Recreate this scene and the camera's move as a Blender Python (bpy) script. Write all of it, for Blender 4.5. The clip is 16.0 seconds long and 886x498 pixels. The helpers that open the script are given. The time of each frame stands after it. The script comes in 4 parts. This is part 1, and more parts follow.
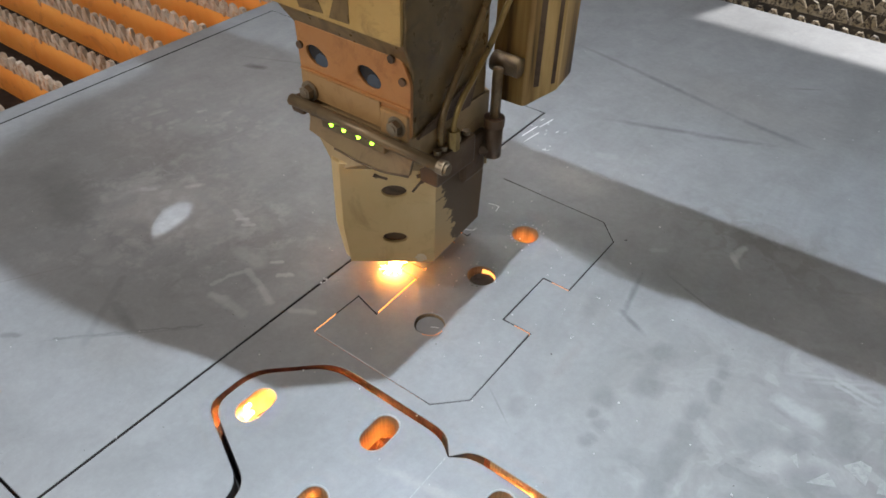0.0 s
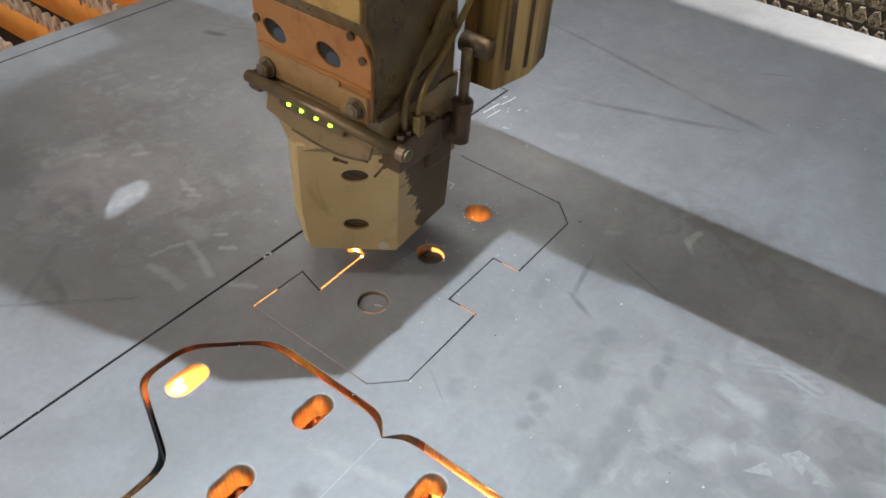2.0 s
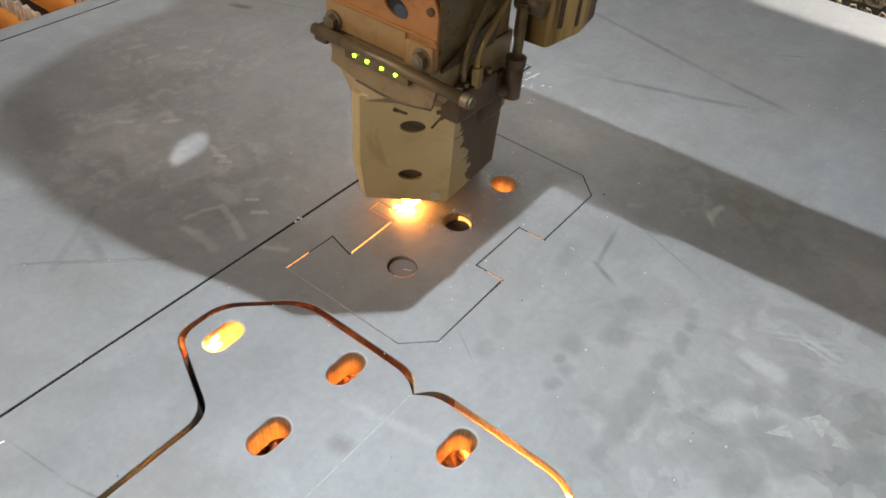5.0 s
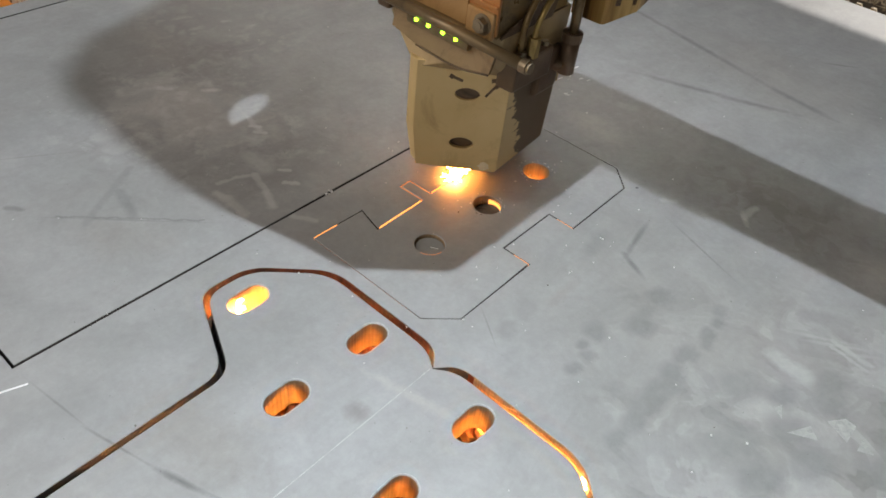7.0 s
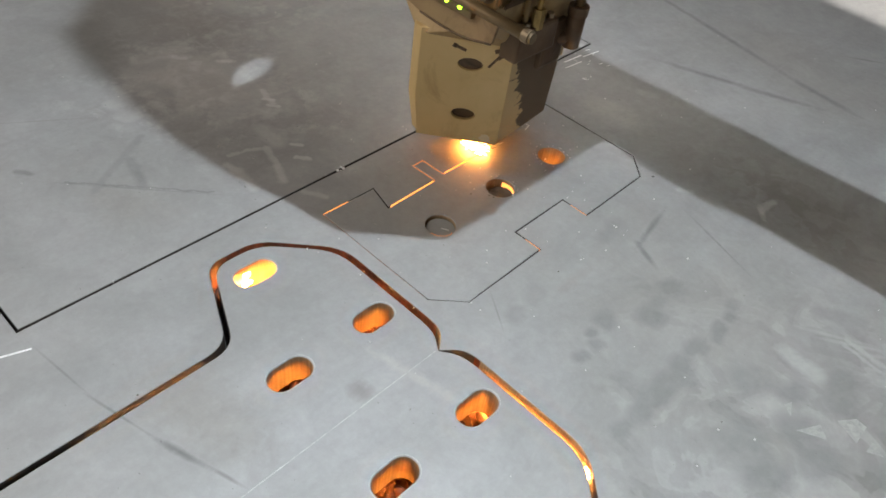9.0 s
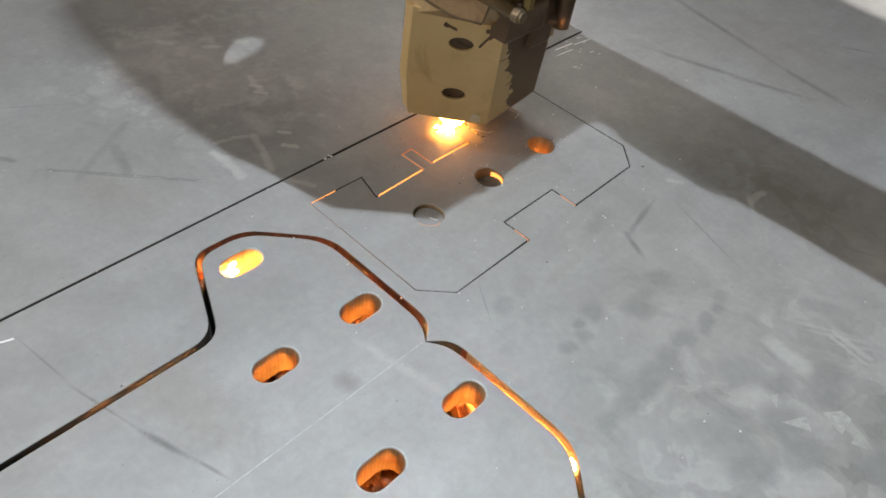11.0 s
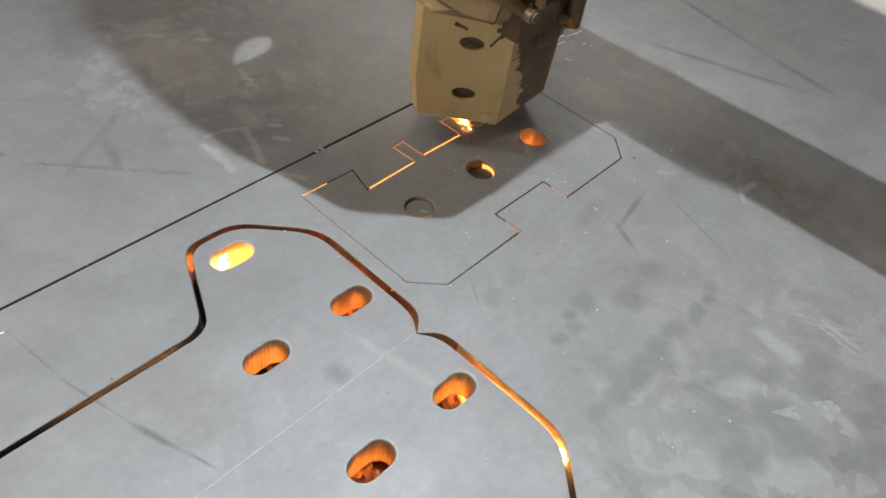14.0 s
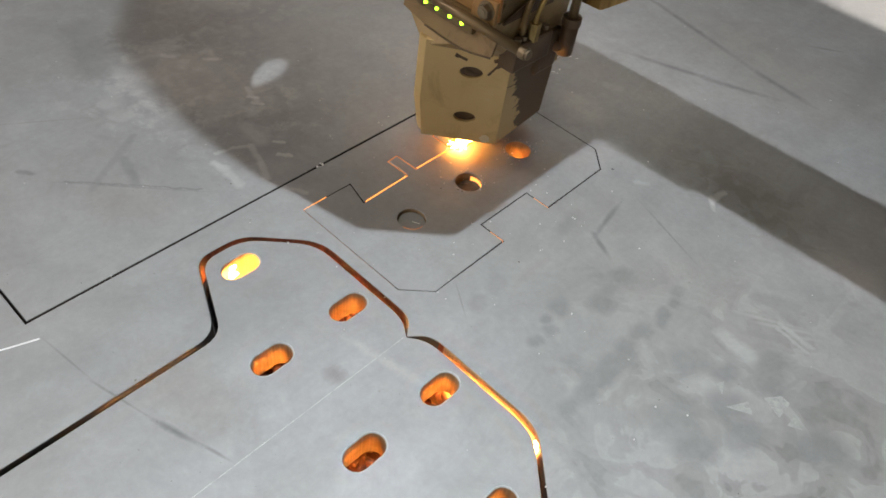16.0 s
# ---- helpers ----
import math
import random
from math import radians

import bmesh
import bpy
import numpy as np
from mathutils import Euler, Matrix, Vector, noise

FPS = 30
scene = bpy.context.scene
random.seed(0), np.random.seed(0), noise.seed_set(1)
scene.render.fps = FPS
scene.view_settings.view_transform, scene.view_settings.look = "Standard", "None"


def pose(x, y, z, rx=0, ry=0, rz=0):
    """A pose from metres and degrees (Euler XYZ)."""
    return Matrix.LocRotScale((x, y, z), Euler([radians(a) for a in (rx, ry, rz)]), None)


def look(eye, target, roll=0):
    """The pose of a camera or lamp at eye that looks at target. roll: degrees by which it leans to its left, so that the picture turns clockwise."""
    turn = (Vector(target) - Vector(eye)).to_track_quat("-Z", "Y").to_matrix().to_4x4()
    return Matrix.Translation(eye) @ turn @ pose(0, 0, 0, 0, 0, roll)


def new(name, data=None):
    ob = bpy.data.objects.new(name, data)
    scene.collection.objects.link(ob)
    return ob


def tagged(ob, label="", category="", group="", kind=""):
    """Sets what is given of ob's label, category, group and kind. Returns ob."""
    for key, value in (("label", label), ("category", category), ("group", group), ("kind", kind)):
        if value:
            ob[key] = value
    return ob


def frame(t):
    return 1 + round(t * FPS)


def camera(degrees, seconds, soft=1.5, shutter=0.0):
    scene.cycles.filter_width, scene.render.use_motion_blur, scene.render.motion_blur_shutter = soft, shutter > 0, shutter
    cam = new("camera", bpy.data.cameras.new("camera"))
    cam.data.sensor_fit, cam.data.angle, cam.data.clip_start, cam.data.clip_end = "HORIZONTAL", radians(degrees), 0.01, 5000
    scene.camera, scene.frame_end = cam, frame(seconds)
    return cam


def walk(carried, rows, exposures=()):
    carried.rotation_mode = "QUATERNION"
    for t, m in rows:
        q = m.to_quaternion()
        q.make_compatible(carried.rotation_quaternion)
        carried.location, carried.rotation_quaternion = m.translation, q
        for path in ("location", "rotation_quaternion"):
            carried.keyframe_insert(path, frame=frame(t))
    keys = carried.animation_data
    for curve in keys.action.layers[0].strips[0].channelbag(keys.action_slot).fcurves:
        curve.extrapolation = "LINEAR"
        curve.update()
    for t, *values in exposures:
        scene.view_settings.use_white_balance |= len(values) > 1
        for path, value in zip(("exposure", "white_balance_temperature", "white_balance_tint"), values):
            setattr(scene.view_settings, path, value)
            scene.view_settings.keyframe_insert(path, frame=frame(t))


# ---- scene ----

# ---------------------------------------------------------------- camera
PATH = [
    (0, 0.1972, -0.3546, 0.4135, 35.932, -40.497, 1.737),
    (0.5, 0.1960, -0.3503, 0.3999, 37.831, -41.035, 1.436),
    (1, 0.1949, -0.3578, 0.3976, 37.876, -41.710, 2.102),
    (1.5, 0.1975, -0.3448, 0.3994, 37.006, -42.228, 3.054),
    (2, 0.2144, -0.3298, 0.4039, 34.139, -41.986, 4.463),
    (2.5, 0.2158, -0.3298, 0.4041, 32.454, -42.195, 5.333),
    (3, 0.2110, -0.3448, 0.3995, 31.898, -42.417, 5.666),
    (3.5, 0.2134, -0.3362, 0.4000, 32.476, -42.814, 5.620),
    (4, 0.2143, -0.3343, 0.3962, 32.763, -42.940, 5.461),
    (4.5, 0.2166, -0.3305, 0.4006, 33.193, -43.235, 5.501),
    (5, 0.2118, -0.3574, 0.3980, 34.382, -42.860, 5.286),
    (5.2, 0.2032, -0.3705, 0.3986, 36.005, -42.833, 5.282),
    (7.3, 0.2210, -0.3662, 0.3794, 37.294, -42.724, 7.389),
    (7.5, 0.2215, -0.3659, 0.3779, 37.584, -42.964, 7.541),
    (8, 0.2196, -0.3650, 0.3762, 37.628, -43.444, 8.252),
    (8.5, 0.2156, -0.3644, 0.3756, 37.673, -43.943, 8.863),
    (9, 0.2163, -0.3641, 0.3760, 37.822, -44.007, 8.914),
    (9.2, 0.2148, -0.3622, 0.3782, 37.646, -44.507, 9.183),
    (11.5, 0.2155, -0.3590, 0.3762, 36.574, -45.020, 10.015),
    (12, 0.2169, -0.3592, 0.3766, 36.324, -45.036, 10.142),
    (12.5, 0.2167, -0.3595, 0.3780, 36.119, -45.226, 10.300),
    (13, 0.2172, -0.3572, 0.3755, 36.204, -45.391, 10.186),
    (13.5, 0.2178, -0.3565, 0.3741, 36.150, -45.361, 10.141),
    (14, 0.2190, -0.3571, 0.3765, 36.230, -45.432, 10.064),
    (14.5, 0.2203, -0.3579, 0.3786, 36.321, -45.347, 9.909),
    (15, 0.2199, -0.3584, 0.3794, 36.490, -45.487, 9.792),
    (15.5, 0.2214, -0.3625, 0.3731, 36.604, -45.286, 9.841),
    (16, 0.2407, -0.3652, 0.4288, 37.023, -46.843, 9.214),
]


def eye_pose(x, y, z, yaw, pitch, roll):
    return pose(x, y, z, 90 + pitch, 0, yaw) @ pose(0, 0, 0, 0, 0, roll)


cam = camera(61.7, 16.0, soft=1.6)
EXPOSURES = [(0.0, 0.07, 6350, 13), (2.0, 0.04, 6500, 13), (5.0, 0.07, 6850, 13), (7.5, -0.02, 6950, 13), (9.0, -0.08, 6950, 13), (16.0, -0.13, 7050, 14)]
walk(cam, [(t, eye_pose(*r)) for t, *r in PATH], EXPOSURES)

HEAD_TRACK = [
    (0, -0.1024, 0.0062),
    (0.5, -0.0982, 0.0067),
    (1, -0.0939, 0.0071),
    (1.5, -0.0894, 0.0063),
    (2, -0.0840, 0.0038),
    (2.5, -0.0825, 0.0053),
    (3, -0.0824, 0.0101),
    (3.5, -0.0830, 0.0152),
    (4, -0.0831, 0.0192),
    (4.5, -0.0835, 0.0240),
    (5, -0.0830, 0.0296),
    (5.2, -0.0830, 0.0327),
    (6.2, -0.0831, 0.0425),
    (7, -0.0832, 0.0505),
    (7.5, -0.0854, 0.0519),
    (8, -0.0899, 0.0514),
    (8.5, -0.0940, 0.0511),
    (9, -0.0988, 0.0516),
    (9.9, -0.1060, 0.0520),
    (10.7, -0.1062, 0.0588),
    (11.5, -0.1060, 0.0651),
    (12, -0.1058, 0.0694),
    (12.5, -0.1022, 0.0707),
    (13, -0.0981, 0.0691),
    (13.5, -0.0937, 0.0678),
    (14, -0.0900, 0.0662),
    (14.5, -0.0853, 0.0640),
    (15, -0.0814, 0.0637),
    (15.5, -0.0800, 0.0675),
    (16, -0.0796, 0.0703),
]

# ---------------------------------------------------------------- light
world = bpy.data.worlds.new("world")
scene.world = world
world.use_nodes = True
world.node_tree.nodes["Background"].inputs["Color"].default_value = (1.0, 0.93, 0.84, 1)
world.node_tree.nodes["Background"].inputs["Strength"].default_value = 0.02


def area_lamp(name, eye, target, sx, sy, power, colour, shape="RECTANGLE", spread=180):
    d = bpy.data.lights.new(name, "AREA")
    d.shape, d.size, d.size_y, d.energy, d.color = shape, sx, sy, power, colour
    d.spread = radians(spread)
    ob = new(name, d)
    ob.matrix_world = look(eye, target)
    return ob


LAMP = (-0.05, 0.05, 2.60)
area_lamp("table_lamp", LAMP, (0.19, -0.23, 0), 0.040, 0.040, 6.0, (0.79, 0.905, 1.0), "DISK", 52)
# three unseen area lamps added as soft fill for shadows and upright faces
area_lamp("hall_fill", (-0.2, -3.6, 1.7), (0, 0, 0), 4.0, 0.5, 45, (1.0, 0.945, 0.875))
area_lamp("hall_fill", (-2.7, -2.0, 3.0), (0, 0, 0), 0.5, 4.0, 94, (1.0, 0.945, 0.875))
area_lamp("hall_fill", (0.5, 2.8, 4.0), (0, 0.3, 0), 4.0, 0.5, 8, (1.0, 0.95, 0.88))
# unseen lamp added to brighten the strip along the sheet's far edge
area_lamp("rear_strip_light", (0.6, 3.0, 2.4), (0.3, 0.7, 0), 0.10, 0.10, 150, (1.0, 0.97, 0.92), "DISK")

# ---------------------------------------------------------------- materials


class Mat:
    def __init__(self, name):
        self.m = bpy.data.materials.new(name)
        self.m.use_nodes = True
        self.t = self.m.node_tree
        self.b = self.t.nodes["Principled BSDF"]
        self.co = self.t.nodes.new("ShaderNodeTexCoord").outputs["Object"]

    def node(self, kind, **inputs):
        n = self.t.nodes.new(kind)
        for k, v in inputs.items():
            k = k.replace("_", " ")
            if isinstance(v, bpy.types.NodeSocket):
                self.t.links.new(v, n.inputs[k])
            else:
                n.inputs[k].default_value = v
        return n

    def noise(self, scale, detail=4.0, rough=0.6, distort=0.0, co=None):
        return self.node("ShaderNodeTexNoise", Vector=co or self.co, Scale=scale, Detail=detail, Roughness=rough, Distortion=distort).outputs["Fac"]

    def stretched(self, sx, sy, sz, rz=0.0):
        n = self.node("ShaderNodeMapping", Vector=self.co, Scale=(sx, sy, sz), Rotation=(0, 0, radians(rz)))
        return n.outputs["Vector"]

    def ramp(self, fac, *stops):
        n = self.t.nodes.new("ShaderNodeValToRGB")
        self.t.links.new(fac, n.inputs["Fac"])
        els = n.color_ramp.elements
        while len(els) < len(stops):
            els.new(0.5)
        for e, (p, c) in zip(els, stops):
            e.position = p
            e.color = (c, c, c, 1) if isinstance(c, (int, float)) else (*c, 1)
        return n.outputs["Color"]

    def mix(self, fac, a, b, kind="MIX"):
        n = self.t.nodes.new("ShaderNodeMix")
        n.data_type, n.blend_type = "RGBA", kind
        for k, v in ((0, fac), (6, a), (7, b)):
            if isinstance(v, bpy.types.NodeSocket):
                self.t.links.new(v, n.inputs[k])
            else:
                n.inputs[k].default_value = v if isinstance(v, (int, float)) else (*v, 1)
        return n.outputs[2]

    def mask(self, x, y, sx, sy, rz=0.0, grain=50.0, soft=0.55):
        """One inside an uneven patch round (x, y), nought outside."""
        off = self.node("ShaderNodeVectorMath")
        off.operation = "SUBTRACT"
        self.t.links.new(self.co, off.inputs[0])
        off.inputs[1].default_value = (x, y, 0)
        turn = self.node("ShaderNodeVectorRotate", Vector=off.outputs["Vector"], Angle=radians(-rz))
        scaled = self.node("ShaderNodeVectorMath")
        scaled.operation = "MULTIPLY"
        self.t.links.new(turn.outputs["Vector"], scaled.inputs[0])
        scaled.inputs[1].default_value = (1 / sx, 1 / sy, 0)
        far = self.node("ShaderNodeVectorMath")
        far.operation = "LENGTH"
        self.t.links.new(scaled.outputs["Vector"], far.inputs[0])
        add = self.node("ShaderNodeMath")
        add.operation = "MULTIPLY_ADD"
        self.t.links.new(self.noise(grain, 4, 0.7, 0.5), add.inputs[0])
        add.inputs[1].default_value = 1.3
        self.t.links.new(far.outputs["Value"], add.inputs[2])
        return self.fade(add.outputs[0], 0.85, 0.85 + soft * 1.3)

    def stroke(self, co, x0, y0, x1, y1, half):
        """Nearly one along a line from end to end, nought past its half width."""
        def op(kind, a, b):
            n = self.node("ShaderNodeVectorMath")
            n.operation = kind
            for i, v in enumerate((a, b)):
                if isinstance(v, bpy.types.NodeSocket):
                    self.t.links.new(v, n.inputs[i])
                elif v is not None:
                    n.inputs[i].default_value = v
            return n
        d = Vector((x1 - x0, y1 - y0, 0))
        rel = op("SUBTRACT", co, (x0, y0, 0)).outputs["Vector"]
        along = self.node("ShaderNodeClamp", Value=op("DOT_PRODUCT", rel, tuple(d / max(d.length_squared, 1e-9))).outputs["Value"]).outputs["Result"]
        foot = op("SCALE", tuple(d), None)
        self.t.links.new(along, foot.inputs["Scale"])
        flat = op("MULTIPLY", op("SUBTRACT", rel, foot.outputs["Vector"]).outputs["Vector"], (1, 1, 0)).outputs["Vector"]
        return self.fade(op("LENGTH", flat, None).outputs["Value"], half * 0.5, half * 1.4, 0.85)

    def fade(self, fac, a, b, most=1.0):
        n = self.node("ShaderNodeMapRange", Value=fac)
        n.inputs["From Min"].default_value, n.inputs["From Max"].default_value = a, b
        n.inputs["To Min"].default_value, n.inputs["To Max"].default_value = most, 0.0
        return n.outputs["Result"]

    def put(self, socket, v):
        if isinstance(v, bpy.types.NodeSocket):
            self.t.links.new(v, self.b.inputs[socket])
        else:
            self.b.inputs[socket].default_value = (*v, 1) if isinstance(v, tuple) and len(v) == 3 else v
        return self

    def bump(self, height, strength=0.3, distance=0.001):
        n = self.node("ShaderNodeBump", Height=height, Strength=strength, Distance=distance)
        self.t.links.new(n.outputs["Normal"], self.b.inputs["Normal"])
        return self


PALE_STAINS = [  # x, y, half sizes, turn, grain, lift
    (-0.318, -0.08, 0.075, 0.05, 20, 55, 0.1), (-0.3, -0.06, 0.1, 0.07, 10, 90, 0.06), (-0.2, 0.14, 0.06, 0.05, 20, 30, 0.05), (0.117, 0.182, 0.004, 0.014, 35, 50, 0.16),
    (-0.05, 0.2, 0.05, 0.03, 0, 40, 0.05), (0.05, -0.15, 0.05, 0.006, 12, 120, 0.05), (-0.15, 0.205, 0.02, 0.016, 0, 60, 0.14), (0.24, 0.2, 0.05, 0.03, 0, 40, 0.03),
    (-0.325, -0.035, 0.005, 0.012, -40, 80, 0.22)]
DARK_STAINS = [  # likewise, darker
    (-0.463, 0.165, 0.02, 0.008, 20, 60, -0.26), (-0.4, -0.02, 0.09, 0.06, 0, 18, -0.05), (0.06, -0.005, 0.007, 0.03, 0, 60, -0.06), (0.031, -0.183, 0.012, 0.01, 30, 60, -0.12),
    (0.1, 0.225, 0.03, 0.012, 20, 60, -0.08), (-0.02, -0.26, 0.07, 0.03, 10, 90, -0.05), (-0.2, -0.2, 0.05, 0.03, 30, 40, -0.04), (-0.34, -0.28, 0.1, 0.05, 0, 30, -0.05),
    (0.05, 0.45, 0.2, 0.1, 0, 12, -0.04), (0.15, 0.225, 0.07, 0.04, 5, 24, -0.07), (0.3, 0.36, 0.1, 0.07, 20, 20, -0.06)]
SCRATCHES = [  # x, y, half length, half width, turn, lift
    (-0.145, 0.458, 0.05, 0.006, -11, -0.1), (-0.05, 0.437, 0.075, 0.0048, -13, -0.14), (0.07, 0.412, 0.045, 0.0052, -8, -0.14), (-0.02, 0.345, 0.06, 0.0046, 21, -0.13),
    (0.045, 0.369, 0.04, 0.0045, 24, -0.13), (0.072, 0.534, 0.022, 0.003, 36, -0.1), (0.067, 0.087, 0.026, 0.0028, -80, -0.16), (0.081, 0.059, 0.015, 0.0028, -25, -0.15),
    (0.112, 0.116, 0.036, 0.002, -20, -0.12), (0.044, -0.072, 0.017, 0.0012, -34, -0.08), (-0.213, -0.188, 0.056, 0.0016, 45, -0.09)]
HAIRLINES = [  # likewise, finer
    (-0.096, -0.304, 0.026, 0.0014, 8, -0.09), (-0.047, -0.295, 0.026, 0.0016, 15, -0.12), (-0.005, -0.283, 0.02, 0.0024, 18, -0.17), (0.024, -0.273, 0.012, 0.0018, 17, -0.11),
    (-0.33, -0.2, 0.06, 0.0016, 60, -0.05), (0.215, 0.095, 0.03, 0.003, 30, 0.05), (0.231, 0.1, 0.03, 0.003, 34, 0.05), (0.248, 0.104, 0.026, 0.003, 38, 0.05),
    (0.34, 0.24, 0.06, 0.003, 40, -0.08), (-0.44, 0.2, 0.07, 0.003, 25, -0.05)]
RUBBED = [  # strokes in the scale: both ends, half width, tone
    (-0.2059, -0.1139, -0.203, -0.098, 0.0018, 0.43), (-0.203, -0.098, -0.196, -0.0846, 0.0022, 0.43), (-0.196, -0.0846, -0.1708, -0.0923, 0.0028, 0.46), (-0.1708, -0.0923, -0.1549, -0.0988, 0.0036, 0.46),
    (-0.22, -0.0712, -0.196, -0.0735, 0.0075, 0.42),
    (-0.357, -0.069, -0.35, -0.062, 0.0028, 0.52), (-0.255, -0.044, -0.248, -0.039, 0.002, 0.55), (-0.245, -0.047, -0.238, -0.041, 0.0018, 0.52), (-0.189, -0.065, -0.182, -0.059, 0.0018, 0.5),
    (-0.172, -0.0725, -0.164, -0.0665, 0.0022, 0.5), (-0.135, -0.095, -0.12, -0.086, 0.0026, 0.42)]
SHEEN = [  # paler wipes
    (-0.3216, -0.1499, -0.316, -0.147, 0.0055, 0.375), (-0.2994, -0.1521, -0.295, -0.149, 0.0045, 0.37), (0.1981, 0.0542, 0.2213, 0.0519, 0.0065, 0.385), 
    (0.2238, 0.099, 0.252, 0.0965, 0.0022, 0.38), (0.225, 0.093, 0.252, 0.09, 0.0018, 0.37), (0.056, 0.15, 0.064, 0.156, 0.003, 0.36), (0.1159, 0.185, 0.118, 0.202, 0.0032, 0.47),
    (-0.05, 0.255, -0.038, 0.26, 0.006, 0.37)]
WIPES = [  # pale wipes round the rubbed patch
    (-0.1967, -0.1218, -0.1859, -0.1195, 0.0035, 0.430), (-0.1859, -0.1195, -0.1612, -0.1210, 0.0042, 0.430), (-0.3572, -0.1100, -0.3538, -0.0858, 0.0090, 0.345), (-0.3251, -0.1409, -0.3008, -0.1470, 0.0090, 0.340), (-0.3586, -0.0714, -0.3505, -0.0575, 0.0035, 0.430),
    (-0.3274, -0.1092, -0.3083, -0.1042, 0.0060, 0.345), (-0.3154, -0.0409, -0.2713, -0.0445, 0.0060, 0.370), (-0.2543, -0.0835, -0.2537, -0.0591, 0.0070, 0.360), (-0.3198, 0.0444, -0.2889, 0.0168, 0.0160, 0.335), (-0.2662, -0.0370, -0.2448, -0.0424, 0.0025, 0.500), (-0.4180, 0.0234, -0.4074, 0.0618, 0.0080, 0.345)]
DRIPS = [  # dark drips and streaks
    (-0.2677, -0.1535, -0.2298, -0.2118, 0.0032, 0.250), (-0.2470, -0.1751, -0.2122, -0.1826, 0.0040, 0.244), (-0.2506, -0.2242, -0.1762, -0.1476, 0.0011, 0.223), (-0.2830, -0.2440, -0.2740, -0.2390, 0.0030, 0.213),
    (0.1117, 0.0419, 0.1130, 0.0460, 0.0085, 0.228), (0.1130, 0.0230, 0.1140, 0.0270, 0.0050, 0.240), (0.1167, 0.0061, 0.1180, 0.0100, 0.0095, 0.228), (0.0975, -0.0210, 0.0980, -0.0190, 0.0085, 0.224),
    (0.0980, -0.0372, 0.0985, -0.0365, 0.0040, 0.224), (0.1061, -0.0430, 0.1070, -0.0410, 0.0050, 0.232), (0.1036, -0.0608, 0.1060, -0.0560, 0.0045, 0.228), (0.0320, 0.1468, 0.0322, 0.1470, 0.0012, 0.04),
    (-0.3769, -0.1300, -0.4400, -0.1050, 0.0200, 0.236)]
PATINA = [  # darker patches of patina
    (0.1890, 0.0100, 0.1960, 0.0200, 0.0140, 0.244), (0.2166, 0.0220, 0.2190, 0.0280, 0.0090, 0.230),
    (0.2360, 0.0640, 0.2430, 0.0400, 0.0130, 0.226), (0.2294, -0.0020, 0.2340, 0.0040, 0.0120, 0.228), (0.2058, -0.0380, 0.2120, -0.0300, 0.0140, 0.242), (0.2290, -0.0500, 0.2350, -0.0420, 0.0120, 0.236),
    (0.2880, 0.0140, 0.2990, 0.0230, 0.0150, 0.226), (0.2480, -0.0180, 0.2520, -0.0090, 0.0120, 0.234), (0.1990, 0.1100, 0.2240, 0.1260, 0.0060, 0.263),
    (0.0440, 0.0720, 0.0500, 0.0480, 0.0060, 0.268), (0.0510, -0.0350, 0.0525, -0.0440, 0.0070, 0.268), (0.0530, -0.0600, 0.0545, -0.0680, 0.0060, 0.265)]


